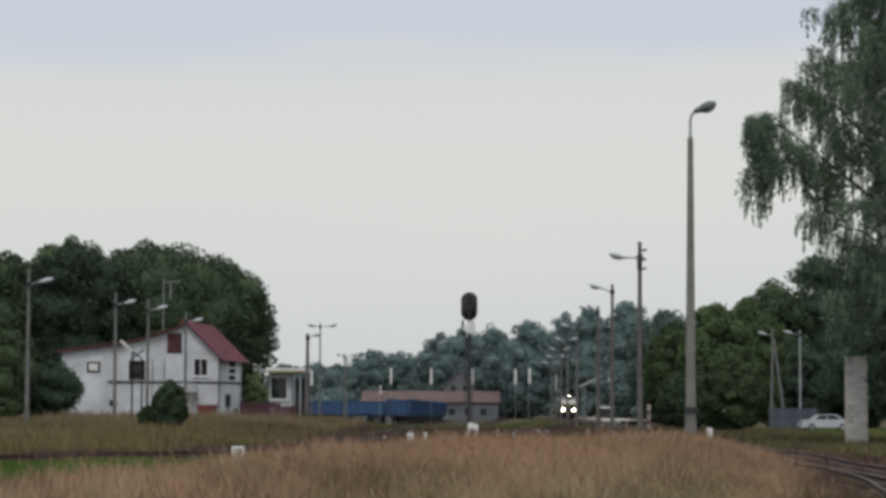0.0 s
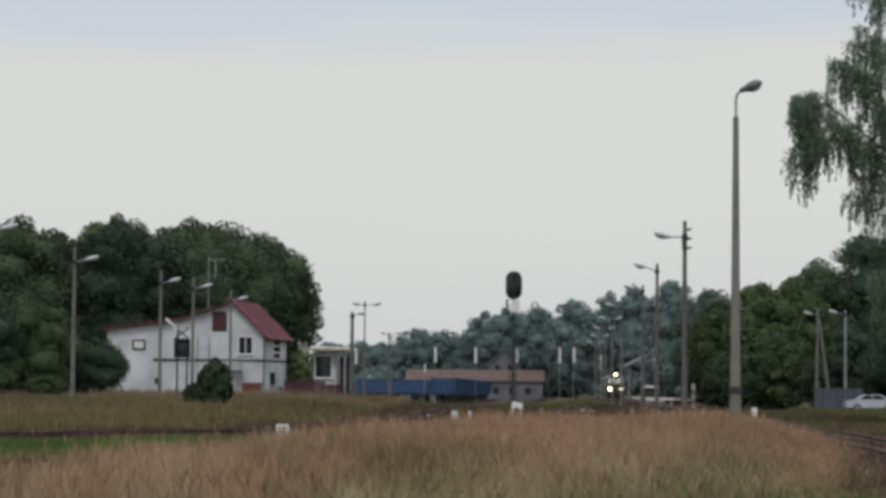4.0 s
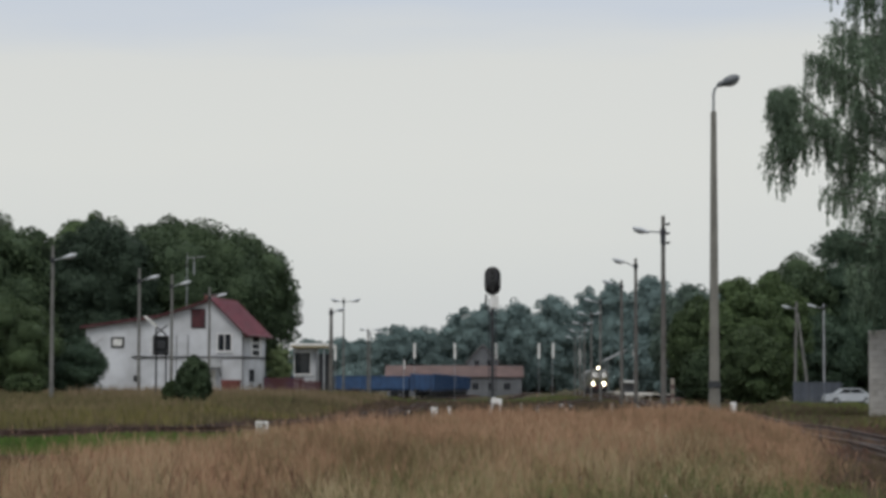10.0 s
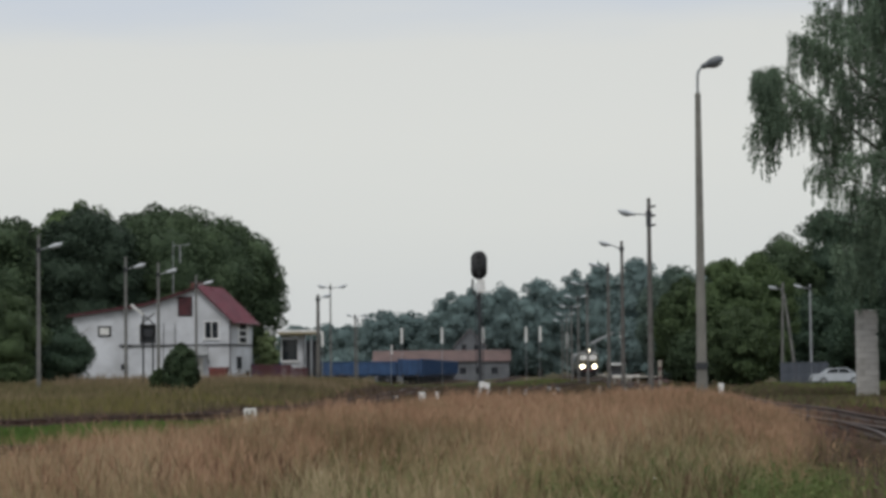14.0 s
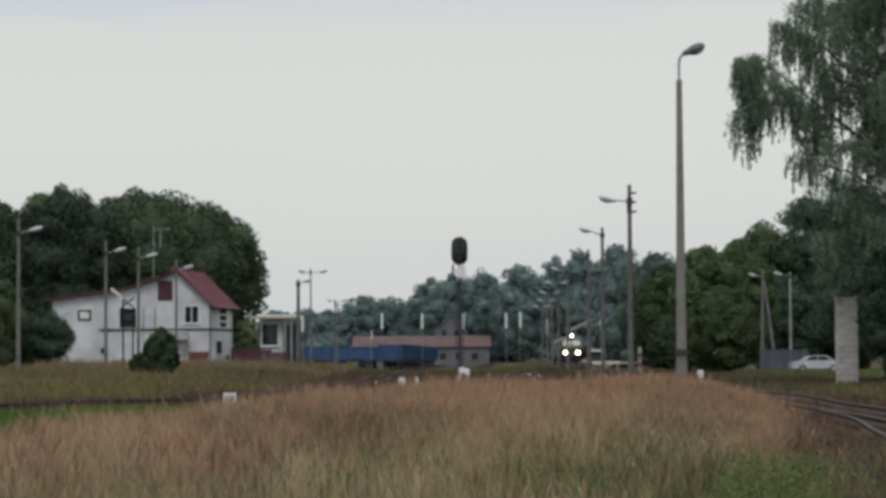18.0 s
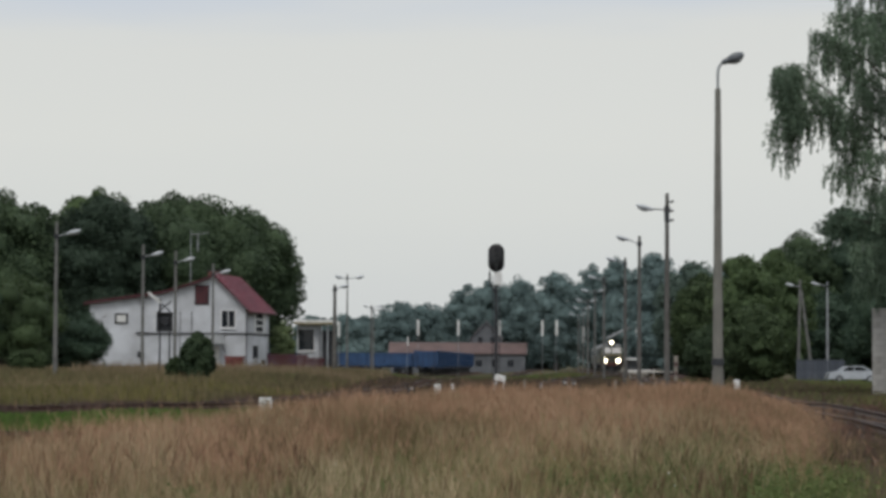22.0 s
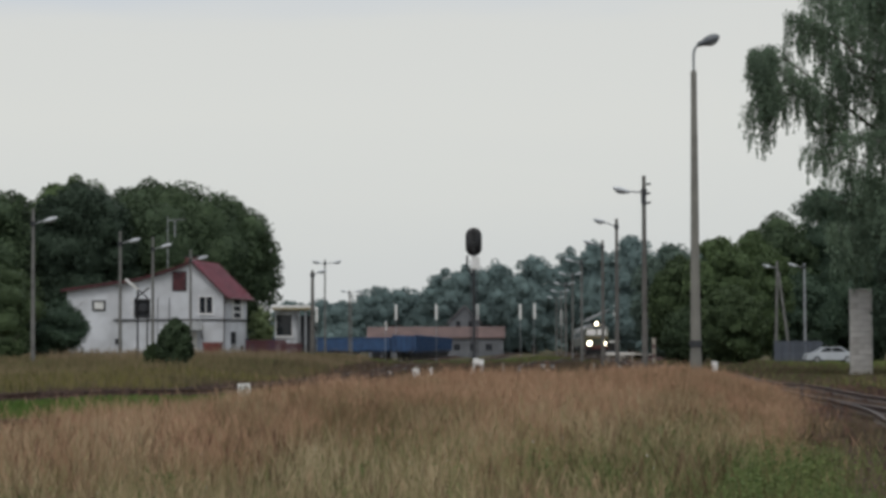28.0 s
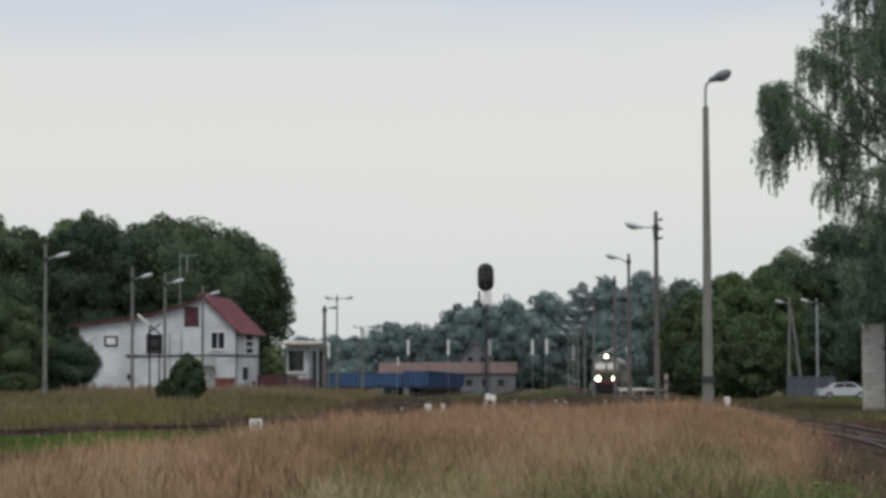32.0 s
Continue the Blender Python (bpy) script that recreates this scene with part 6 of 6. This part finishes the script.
        dome = top * np.exp(-0.7 * (q[:, 0] ** 2 + (q[:, 1] / 2.0) ** 2) / cr**2)
        lv.append(np.stack([cx + q[:, 0], cy + q[:, 1], dome * rng.uniform(0.25, 1.08, m) + 0.02], -1))
        k = int(160 * cr)
        q = rng.normal(0, 0.55, (k, 2)) * (cr, cr * 2.0)
        bl.append(np.stack([cx + q[:, 0], cy + q[:, 1], np.zeros(k)], -1))
        bh.append(top * rng.uniform(0.7, 1.35, k))
    lv = np.concatenate(lv)
    me = leaf_mesh("leafy_weeds", lv, rng.uniform(0.016, 0.042, len(lv)), rng, M["nettle"], single=True)
    tagged(new("leafy_weeds", me), "clumps of leafy green nettles and weeds in the meadow", "weeds", kind="stuff")
    bl, bh = np.concatenate(bl), np.concatenate(bh)
    v, f, tip = blades(bl, bh, 0.0022 + 0.00006 * bl[:, 1], 0.2, rng, plain=True)
    tagged(new("weed_stems", array_mesh("weed_stems", v, f, M["weed"])), "light green upright weed stems in the clumps", "weeds", kind="stuff")
    # pale feathery tufts between them
    n = 130
    ty = 12 + 46 * rng.uniform(0, 1, n) ** 1.3
    tx = rng.uniform(-0.2, 0.19, n) * ty
    ok = (ty < np.interp(tx, FAR_X, FAR_Y) - 1) & (tx < np.interp(ty, RIGHT_Y, RIGHT_X))
    tp = np.repeat(np.stack([tx[ok], ty[ok], np.zeros(ok.sum())], -1), 110, 0)
    tp[:, :2] += rng.normal(0, 1, (len(tp), 2)) * (0.16, 0.3)
    v, f, tip = blades(tp, rng.normal(0.68, 0.09, len(tp)), 0.0010 + 0.00004 * tp[:, 1], 0.22, rng, plain=True)
    hv, hf = heads(tip, rng.uniform(0.12, 0.24, len(tip)), 3, rng)
    tagged(new("pale_grass_tufts", array_mesh("pale_grass_tufts", np.concatenate([v, hv]), np.concatenate([f, hf + len(v)]), M["grass_pale"])),
           "pale feathery grass tufts standing in the meadow", "grass", kind="stuff")
    # a few small white flowers
    n = 60
    fy = 12 + 20 * rng.uniform(0, 1, n)
    fx = rng.uniform(-0.19, 0.21, n) * fy
    me = leaf_mesh("white_flowers", np.stack([fx, fy, rng.uniform(0.5, 0.74, n)], -1), rng.uniform(0.010, 0.022, n), rng, M["white"])
    tagged(new("white_flowers", me), "small white flowers scattered in the meadow", "flowers", kind="stuff")


tall_field()


def rough_grass(name, mat, label, x0, x1, y0, y1, n, hlo, hhi, width, seed, keep=None, lean=0.3):
    rng = np.random.default_rng(seed)
    x, y = rng.uniform(x0, x1, n), y0 + (y1 - y0) * rng.uniform(0, 1, n) ** 1.25
    if keep is not None:
        k = keep(x, y)
        x, y = x[k], y[k]
    p = np.stack([x, y, height(x, y) - 0.02], -1)
    h = rng.uniform(hlo, hhi, len(x)) * (1 + 0.3 * patch_noise(x, y, 0.3))
    v, f, _ = blades(p, h, np.full(len(x), width), lean, rng, plain=y0 > 30)
    tagged(new(name, array_mesh(name, v, f, M[mat])), label, "grass", kind="stuff")


SIDING_LINE, BRANCH_LINE, MAIN_LINE = curve_through(SIDING), curve_through(BRANCH), curve_through(MAIN)


def off_tracks(x, y, gap=1.9):
    """True where no track lies."""
    ok = np.ones(len(x), bool)
    for line in (SIDING_LINE, BRANCH_LINE, MAIN_LINE):
        cut = line[line[:, 1] < 230]
        order = np.argsort(cut[:, 1])
        lx, ly = cut[order, 0], cut[order, 1]
        slope = np.abs(np.gradient(lx, ly))
        ok &= np.abs(x - np.interp(y, ly, lx)) > gap * np.sqrt(1 + np.interp(y, ly, slope) ** 2)
    return ok


def siding_y(x):
    order = np.argsort(SIDING_LINE[:, 0])
    return np.interp(x, SIDING_LINE[order, 0], SIDING_LINE[order, 1])


def bank_area(x, y):
    return off_tracks(x, y, 1.0) & (x > -0.30 * y - 4) & ((x < -5.5) | (y > 120)) & (y > siding_y(x) + 1) & ((x < -6) | (x > 24))


rough_grass("bank_grass", "grass_bank", "rough dry grass covering the low bank", -66, -2, 70, 212, 170000, 0.25, 0.60, 0.022, 41, bank_area)
rough_grass("bank_seed_grass", "grass_bankseed", "pinkish dry seed grass along the top of the bank", -66, -4, 140, 206, 30000, 0.4, 0.95, 0.02, 51,
            lambda x, y: bank_area(x, y) & (patch_noise(x, y * 0.5, 0.25) > -0.15), 0.2)
rough_grass("throat_mauve_weeds", "weed_mauve", "low mauve-brown weeds over the station tracks", -9, 24, 90, 260, 34000, 0.12, 0.42, 0.028, 52, None, 0.3)
rough_grass("bank_green_grass", "grass_green", "green tufts among the dry grass of the bank", -66, -2, 76, 212, 26000, 0.15, 0.4, 0.03, 42, bank_area)


rough_grass("bank_olive_grass", "grass_olive", "olive yellow grass along the lower bank", -66, -5, 76, 165, 75000, 0.3, 0.62, 0.026, 60,
            lambda x, y: bank_area(x, y) & (y - siding_y(x) > 4 + 5 * patch_noise(x, y, 0.2)) & (y - siding_y(x) < 34 + 10 * patch_noise(x + 4, y, 0.23))
            & (patch_noise(x + 2, y * 0.4, 0.3) > -0.3))


def strip_area(x, y):
    return off_tracks(x, y, 1.5) & (x > -0.30 * y - 2) & (y < siding_y(x) - 1.2) & (x < -2.9)


rough_grass("verge_grass", "grass_verge", "short bright green grass between two tracks", -26, -2.8, 36, 92, 90000, 0.08, 0.2, 0.018, 43, strip_area)


def throat_area(x, y):
    return off_tracks(x, y, 0.5) & (np.abs(x - 4) < 0.2 * y + 6) & ((y < 215) | (x > 9))


rough_grass("throat_grass", "grass_throat", "thin dry weeds between the station tracks", -12, 28, 86, 340, 52000, 0.12, 0.45, 0.03, 44, throat_area)
rough_grass("far_green_grass", "grass_green", "green grass before the parked wagons", -26, 14, 225, 330, 30000, 0.1, 0.35, 0.06, 45)


rough_grass("far_verge_grass", "grass_verge", "bright short grass before the parked wagons", -26, 9, 215, 320, 22000, 0.1, 0.3, 0.07, 61)


def right_area(x, y):
    return off_tracks(x, y, 2.0) & (x < 0.30 * y + 4)


rough_grass("wayside_grass", "grass_bank", "rough dry grass beyond the main track", 12.5, 60, 44, 235, 20000, 0.10, 0.34, 0.03, 46, right_area)
rough_grass("wayside_green_grass", "grass_green", "green grass beyond the main track", 12.5, 60, 44, 235, 90000, 0.10, 0.36, 0.03, 47, right_area)
rough_grass("wayside_seed_grass", "grass_bankseed", "clump of tall reddish dry grass beyond the main track", 17, 26, 94, 112, 9000, 0.5, 1.35, 0.014, 48,
            lambda x, y: right_area(x, y) & (np.abs(x / y - 0.207) < 0.018 * np.random.default_rng(5).beta(1.6, 1.6, len(x))), 0.15)


rough_grass("wayside_olive_grass", "grass_olive", "olive grass beyond the main track", 11.5, 40, 52, 130, 16000, 0.15, 0.5, 0.014, 62,
            lambda x, y: right_area(x, y) & (x / y > 0.15) & (patch_noise(x, y, 0.5) > -0.2), 0.25)


def low_right(x, y):
    return off_tracks(x, y, 1.9) & (x > np.interp(y, RIGHT_Y, RIGHT_X) - 0.3) & (x < 0.28 * y + 2) & ((y < 34) | (y > 64) | (patch_noise(x, y, 1.7) > 0.42))


rough_grass("trackside_weeds", "grass_green", "low green weeds beside the main track", 3, 10, 12, 60, 30000, 0.10, 0.34, 0.009, 49, low_right)
rough_grass("track_weeds", "grass_bank", "thin dry weeds growing between the sleepers", 6, 15, 32, 110, 7000, 0.06, 0.26, 0.012, 53,
            lambda x, y: np.abs(x - 7.67 - 0.0357 * y) < 2.6)


def by_branch(x, y):
    order = np.argsort(BRANCH_LINE[:, 1])
    bx = np.interp(y, BRANCH_LINE[order, 1], BRANCH_LINE[order, 0])
    return (np.abs(x - bx) < 4.2) & (x > -0.28 * y - 1) & (patch_noise(x, y, 1.1) > -0.45)


rough_grass("branch_dry_weeds", "grass_red", "dry reddish weeds overgrowing the branch track", -26, 1, 27, 74, 70000, 0.16, 0.36, 0.007, 57, by_branch)
rough_grass("branch_weeds", "grass_bank", "olive weeds overgrowing the branch track", -26, 1, 27, 74, 40000, 0.14, 0.32, 0.008, 58, by_branch)
rough_grass("track_brush", "weed_mauve", "dead brown brush and weeds strewn over the main track", 4.5, 16, 28, 104, 40000, 0.08, 0.36, 0.005, 59,
            lambda x, y: (patch_noise(x + 2, y * 0.6, 1.5) > -0.1) & (np.abs(x - 7.3 - 0.0357 * y) < 4.4), 0.7)
rough_grass("track_straw_tufts", "grass_straw", "sparse straw tufts over the main track", 5.5, 16, 30, 96, 2600, 0.1, 0.4, 0.008, 54,
            lambda x, y: (patch_noise(x, y * 0.7, 1.6) > 0.2) & (np.abs(x - 7.67 - 0.0357 * y) < 4.2), 0.4)
rough_grass("track_red_tufts", "grass_red", "sparse reddish weeds over the main track", 5.5, 16, 30, 100, 6000, 0.1, 0.42, 0.008, 55,
            lambda x, y: (patch_noise(x + 5, y * 0.7, 1.3) > 0.1) & (np.abs(x - 7.67 - 0.0357 * y) < 4.2), 0.4)
rough_grass("diverging_track_tufts", "grass_bank", "dry tufts growing beside the diverging track", 2.5, 9, 22, 50, 16000, 0.18, 0.52, 0.004, 63,
            lambda x, y: (np.abs(x - np.interp(y, [16, 23.4, 30, 36.5, 43, 50], [4.7, 5.55, 6.5, 7.45, 8.35, 9.2]) + 1.45) < 0.75) & (patch_noise(x + 3, y * 0.6, 2.2) > 0.05), 0.3)
rough_grass("diverging_track_weeds", "weed_mauve", "brown weeds growing between the rails of the diverging track", 3, 11, 20, 56, 16000, 0.08, 0.34, 0.005, 64,
            lambda x, y: (np.abs(x - np.interp(y, [16, 23.4, 30, 36.5, 43, 50], [4.7, 5.55, 6.5, 7.45, 8.35, 9.2])) < 1.9) & (patch_noise(x + 1, y * 0.6, 1.6) > -0.1), 0.5)
rough_grass("siding_weeds", "weed_mauve", "rough mauve-brown weeds overgrowing the siding rails", -60, -3, 42, 112, 420000, 0.2, 0.5, 0.02, 56,
            lambda x, y: (np.abs(y - siding_y(x)) < 1.9) & (x > -0.30 * y - 2) & (patch_noise(x, y, 0.9) > -0.35), 0.3)
rough_grass("trackside_dry_grass", "grass_bank", "low dry grass beside the main track", 3, 10, 14, 84, 4500, 0.10, 0.34, 0.010, 50, low_right)

# ---- the train ----


def lamp(parent, x, z, y, r):
    ring = B()
    rod(ring, (x, y - 0.1, z), (x, y + 0.05, z), r + 0.05, n=20)
    h = part("headlamp", ring, M["darksteel"], parent)
    part("lens", rod(B(), (x, y - 0.12, z), (x, y - 0.101, z), r, n=20), M["lit"], h, "lit warm white headlamp glass")


def bogie_set(root, yc, frame_len=3.4, axles=(-1.2, 1.2), r=0.5):
    bg = B()
    for s in (-1, 1):
        box(bg, s * 1.02, yc, 0.62, 0.16, frame_len, 0.4, bevel=0.04)
    box(bg, 0, yc, 0.66, 2.0, 0.5, 0.3)
    b = part("bogie", bg, M["darksteel"], root)
    for a in axles:
        w = B()
        for s in (-1, 1):
            rod(w, (s * 0.75 - 0.07, yc + a, r), (s * 0.75 + 0.07, yc + a, r), r, n=20)
        rod(w, (-0.75, yc + a, r), (0.75, yc + a, r), 0.08, n=8)
        part("wheel_set", w, M["darksteel"], b)


def vehicle_body(root, length, front, colour, roof_z=3.3, top=3.8, width=2.9):
    """A full-width body whose front is at y = 0 and which runs back along +y."""
    h = width / 2
    part("body", prism(B(), [(-h, 1.15), (h, 1.15), (h, 2.95), (h - 0.1, roof_z), (-h + 0.1, roof_z), (-h, 2.95)], front, length - 0.3), M[colour], root)
    part("roof", prism(B(), [(-h + 0.08, roof_z), (h - 0.08, roof_z), (h - 0.35, roof_z + 0.3), (h - 0.8, top), (-h + 0.8, top), (-h + 0.35, roof_z + 0.3)],
                       front + 0.1, length - 0.35), M["greyroof"], root, "grey curved roof")
    part("underframe", box(B(), 0, length / 2, 1.02, 2.6, length - 0.8, 0.28), M["darksteel"], root)


def locomotive():
    root = thing("locomotive", pose(21.9, 424, 0), "dark green diesel locomotive with three lit headlamps", "locomotive")
    L = 17.5
    vehicle_body(root, L, 0.5, "green")
    nose = prism(B(), [(-1.4, 1.15), (1.4, 1.15), (1.4, 2.35), (-1.4, 2.35)], 0.0, 0.5)
    part("nose", nose, M["green"], root)
    cab = B()
    v = [cab.verts.new(p) for p in ((-1.4, 0.0, 2.35), (1.4, 0.0, 2.35), (1.25, 0.5, 3.3), (-1.25, 0.5, 3.3), (-1.4, 0.6, 2.35), (1.4, 0.6, 2.35),
                                    (1.25, 0.6, 3.3), (-1.25, 0.6, 3.3))]
    for f in ((0, 1, 2, 3), (4, 5, 6, 7), (0, 1, 5, 4), (1, 2, 6, 5), (2, 3, 7, 6), (3, 0, 4, 7)):
        cab.faces.new([v[i] for i in f])
    bmesh.ops.recalc_face_normals(cab, faces=cab.faces[:])
    cb = part("cab_front", cab, M["green"], root)
    for s in (-1, 1):
        part("windscreen", box(B(), s * 0.64, 0.225, 2.82, 1.05, 0.04, 0.74, rx=-27.8), M["pane"], cb, "dark sloping windscreen")
        b = B()
        rod(b, (s * 0.88, 0.0, 1.05), (s * 0.88, -0.5, 1.05), 0.1, n=10)
        rod(b, (s * 0.88, -0.5, 1.05), (s * 0.88, -0.57, 1.05), 0.23, n=16)
        part("buffer", b, M["darksteel"], root)
        part("step", box(B(), s * 1.25, 0.3, 0.6, 0.35, 0.4, 0.06), M["darksteel"], root)
        part("handrail", rod(B(), (s * 1.36, -0.04, 1.3), (s * 1.36, -0.04, 2.4), 0.02, n=6), M["yellow"], root)
        lamp(root, s * 0.87, 1.5, 0.0, 0.26)
        for k in range(6):
            part("side_window", box(B(), s * 1.452, 2.4 + k * 2.3, 2.75, 0.02, 0.9, 0.55), M["pane"], root)
        part("side_stripe", box(B(), s * 1.453, L / 2, 1.45, 0.012, L - 1.2, 0.16), M["yellow"], root)
    lamp(root, 0, 3.86, 0.35, 0.185)
    part("lamp_housing", box(B(), 0, 0.62, 3.84, 0.7, 0.55, 0.55, bevel=0.06), M["green"], root)
    part("buffer_beam", box(B(), 0, -0.02, 1.05, 2.7, 0.16, 0.42, bevel=0.02), M["redbeam"], root, "red buffer beam")
    part("snow_plough", prism(B(), [(-1.25, 0.22), (1.25, 0.22), (1.2, 0.7), (-1.2, 0.7)], -0.12, -0.05), M["black"], root)
    hk = B()
    rod(hk, (0, -0.05, 1.05), (0, -0.4, 1.0), 0.05, n=8)
    rod(hk, (0, -0.4, 1.0), (0, -0.42, 0.65), 0.04, n=8)
    part("coupling", hk, M["darksteel"], root)
    part("waist_band", box(B(), 0, -0.008, 2.2, 2.7, 0.02, 0.14), M["yellow"], root, "thin yellow waist band")
    for k in range(3):
        part("roof_fan", rod(B(), (0, 5.0 + k * 2.2, 3.75), (0, 5.0 + k * 2.2, 3.92), 0.6, n=20), M["darksteel"], root)
    part("exhaust", box(B(), 0, 12.2, 3.88, 0.7, 0.9, 0.3, bevel=0.03), M["black"], root)
    part("fuel_tank", box(B(), 0, L / 2, 0.72, 2.4, 4.0, 0.5, bevel=0.05), M["darksteel"], root)
    bogie_set(root, 3.4, 4.4, (-1.7, 0, 1.7))
    bogie_set(root, L - 3.4, 4.4, (-1.7, 0, 1.7))
    return root


def coach():
    L = 20.0
    root = thing("passenger_coach", pose(22.4, 443, 0), "dark green passenger coach coupled behind the locomotive", "coach", "coaches of the train")
    vehicle_body(root, L, 0.3, "green")
    for s in (-1, 1):
        for k in range(9):
            w = part("window", box(B(), s * 1.452, 2.2 + k * 1.95, 2.6, 0.03, 1.25, 0.85, bevel=0.01), M["steel"], root)
            part("pane", box(B(), s * 1.463, 2.2 + k * 1.95, 2.6, 0.02, 1.1, 0.7), M["pane"], w)
        for yy in (0.9, L - 0.9):
            part("door", box(B(), s * 1.456, yy, 2.3, 0.03, 0.8, 2.0), M["greyroof"], root)
        for yy in (0.0, L):
            b = B()
            rod(b, (s * 0.88, 0.3 if yy == 0 else L - 0.3, 1.05), (s * 0.88, -0.2 if yy == 0 else L + 0.2, 1.05), 0.15, n=12)
            part("buffer", b, M["darksteel"], root)
    part("gangway", box(B(), 0, 0.1, 2.2, 1.1, 0.5, 2.1, bevel=0.05), M["black"], root)
    bogie_set(root, 3.0)
    bogie_set(root, L - 3.0)
    return root


LOCO = locomotive()
COACHES = [coach()]
COACHES.append(copy_thing(COACHES[0], pose(23, 464, 0)))
# seconds and the distance of the train's front along the line
RUN = [(0, 424), (3, 408.5), (5.5, 397), (9, 386), (12, 376), (15, 362), (19, 345), (23, 327), (26.5, 311), (28, 302), (29, 294.8), (30, 287), (31, 277.5), (32, 267)]


def line_x(y):
    """Across the plan, the line that the train takes: the main track, then over the points onto the branch."""
    main = 18.02 + (y - 290) * 0.0287
    order = np.argsort(BRANCH_LINE[:, 1])
    return float(np.where(y > 292, main, np.interp(y, BRANCH_LINE[order, 1], BRANCH_LINE[order, 0])))


def motions():
    for ob, back, length in [(LOCO, 0.0, 17.5)] + [(c, 18.1 + 20.7 * k, 20.0) for k, c in enumerate(COACHES)]:
        rows = []
        for t, y in RUN:
            a, b = y + back + length * 0.18, y + back + length * 0.82
            xa, xb = line_x(a), line_x(b)
            turn = math.atan2(xb - xa, b - a)
            y0 = y + back
            x0 = xa - (a - y0) * math.tan(turn)
            rows.append((t, pose(x0, y0, ground_z(x0, y0) + 0.345, 0, 0, -math.degrees(turn))))
        walk(ob, rows)


motions()
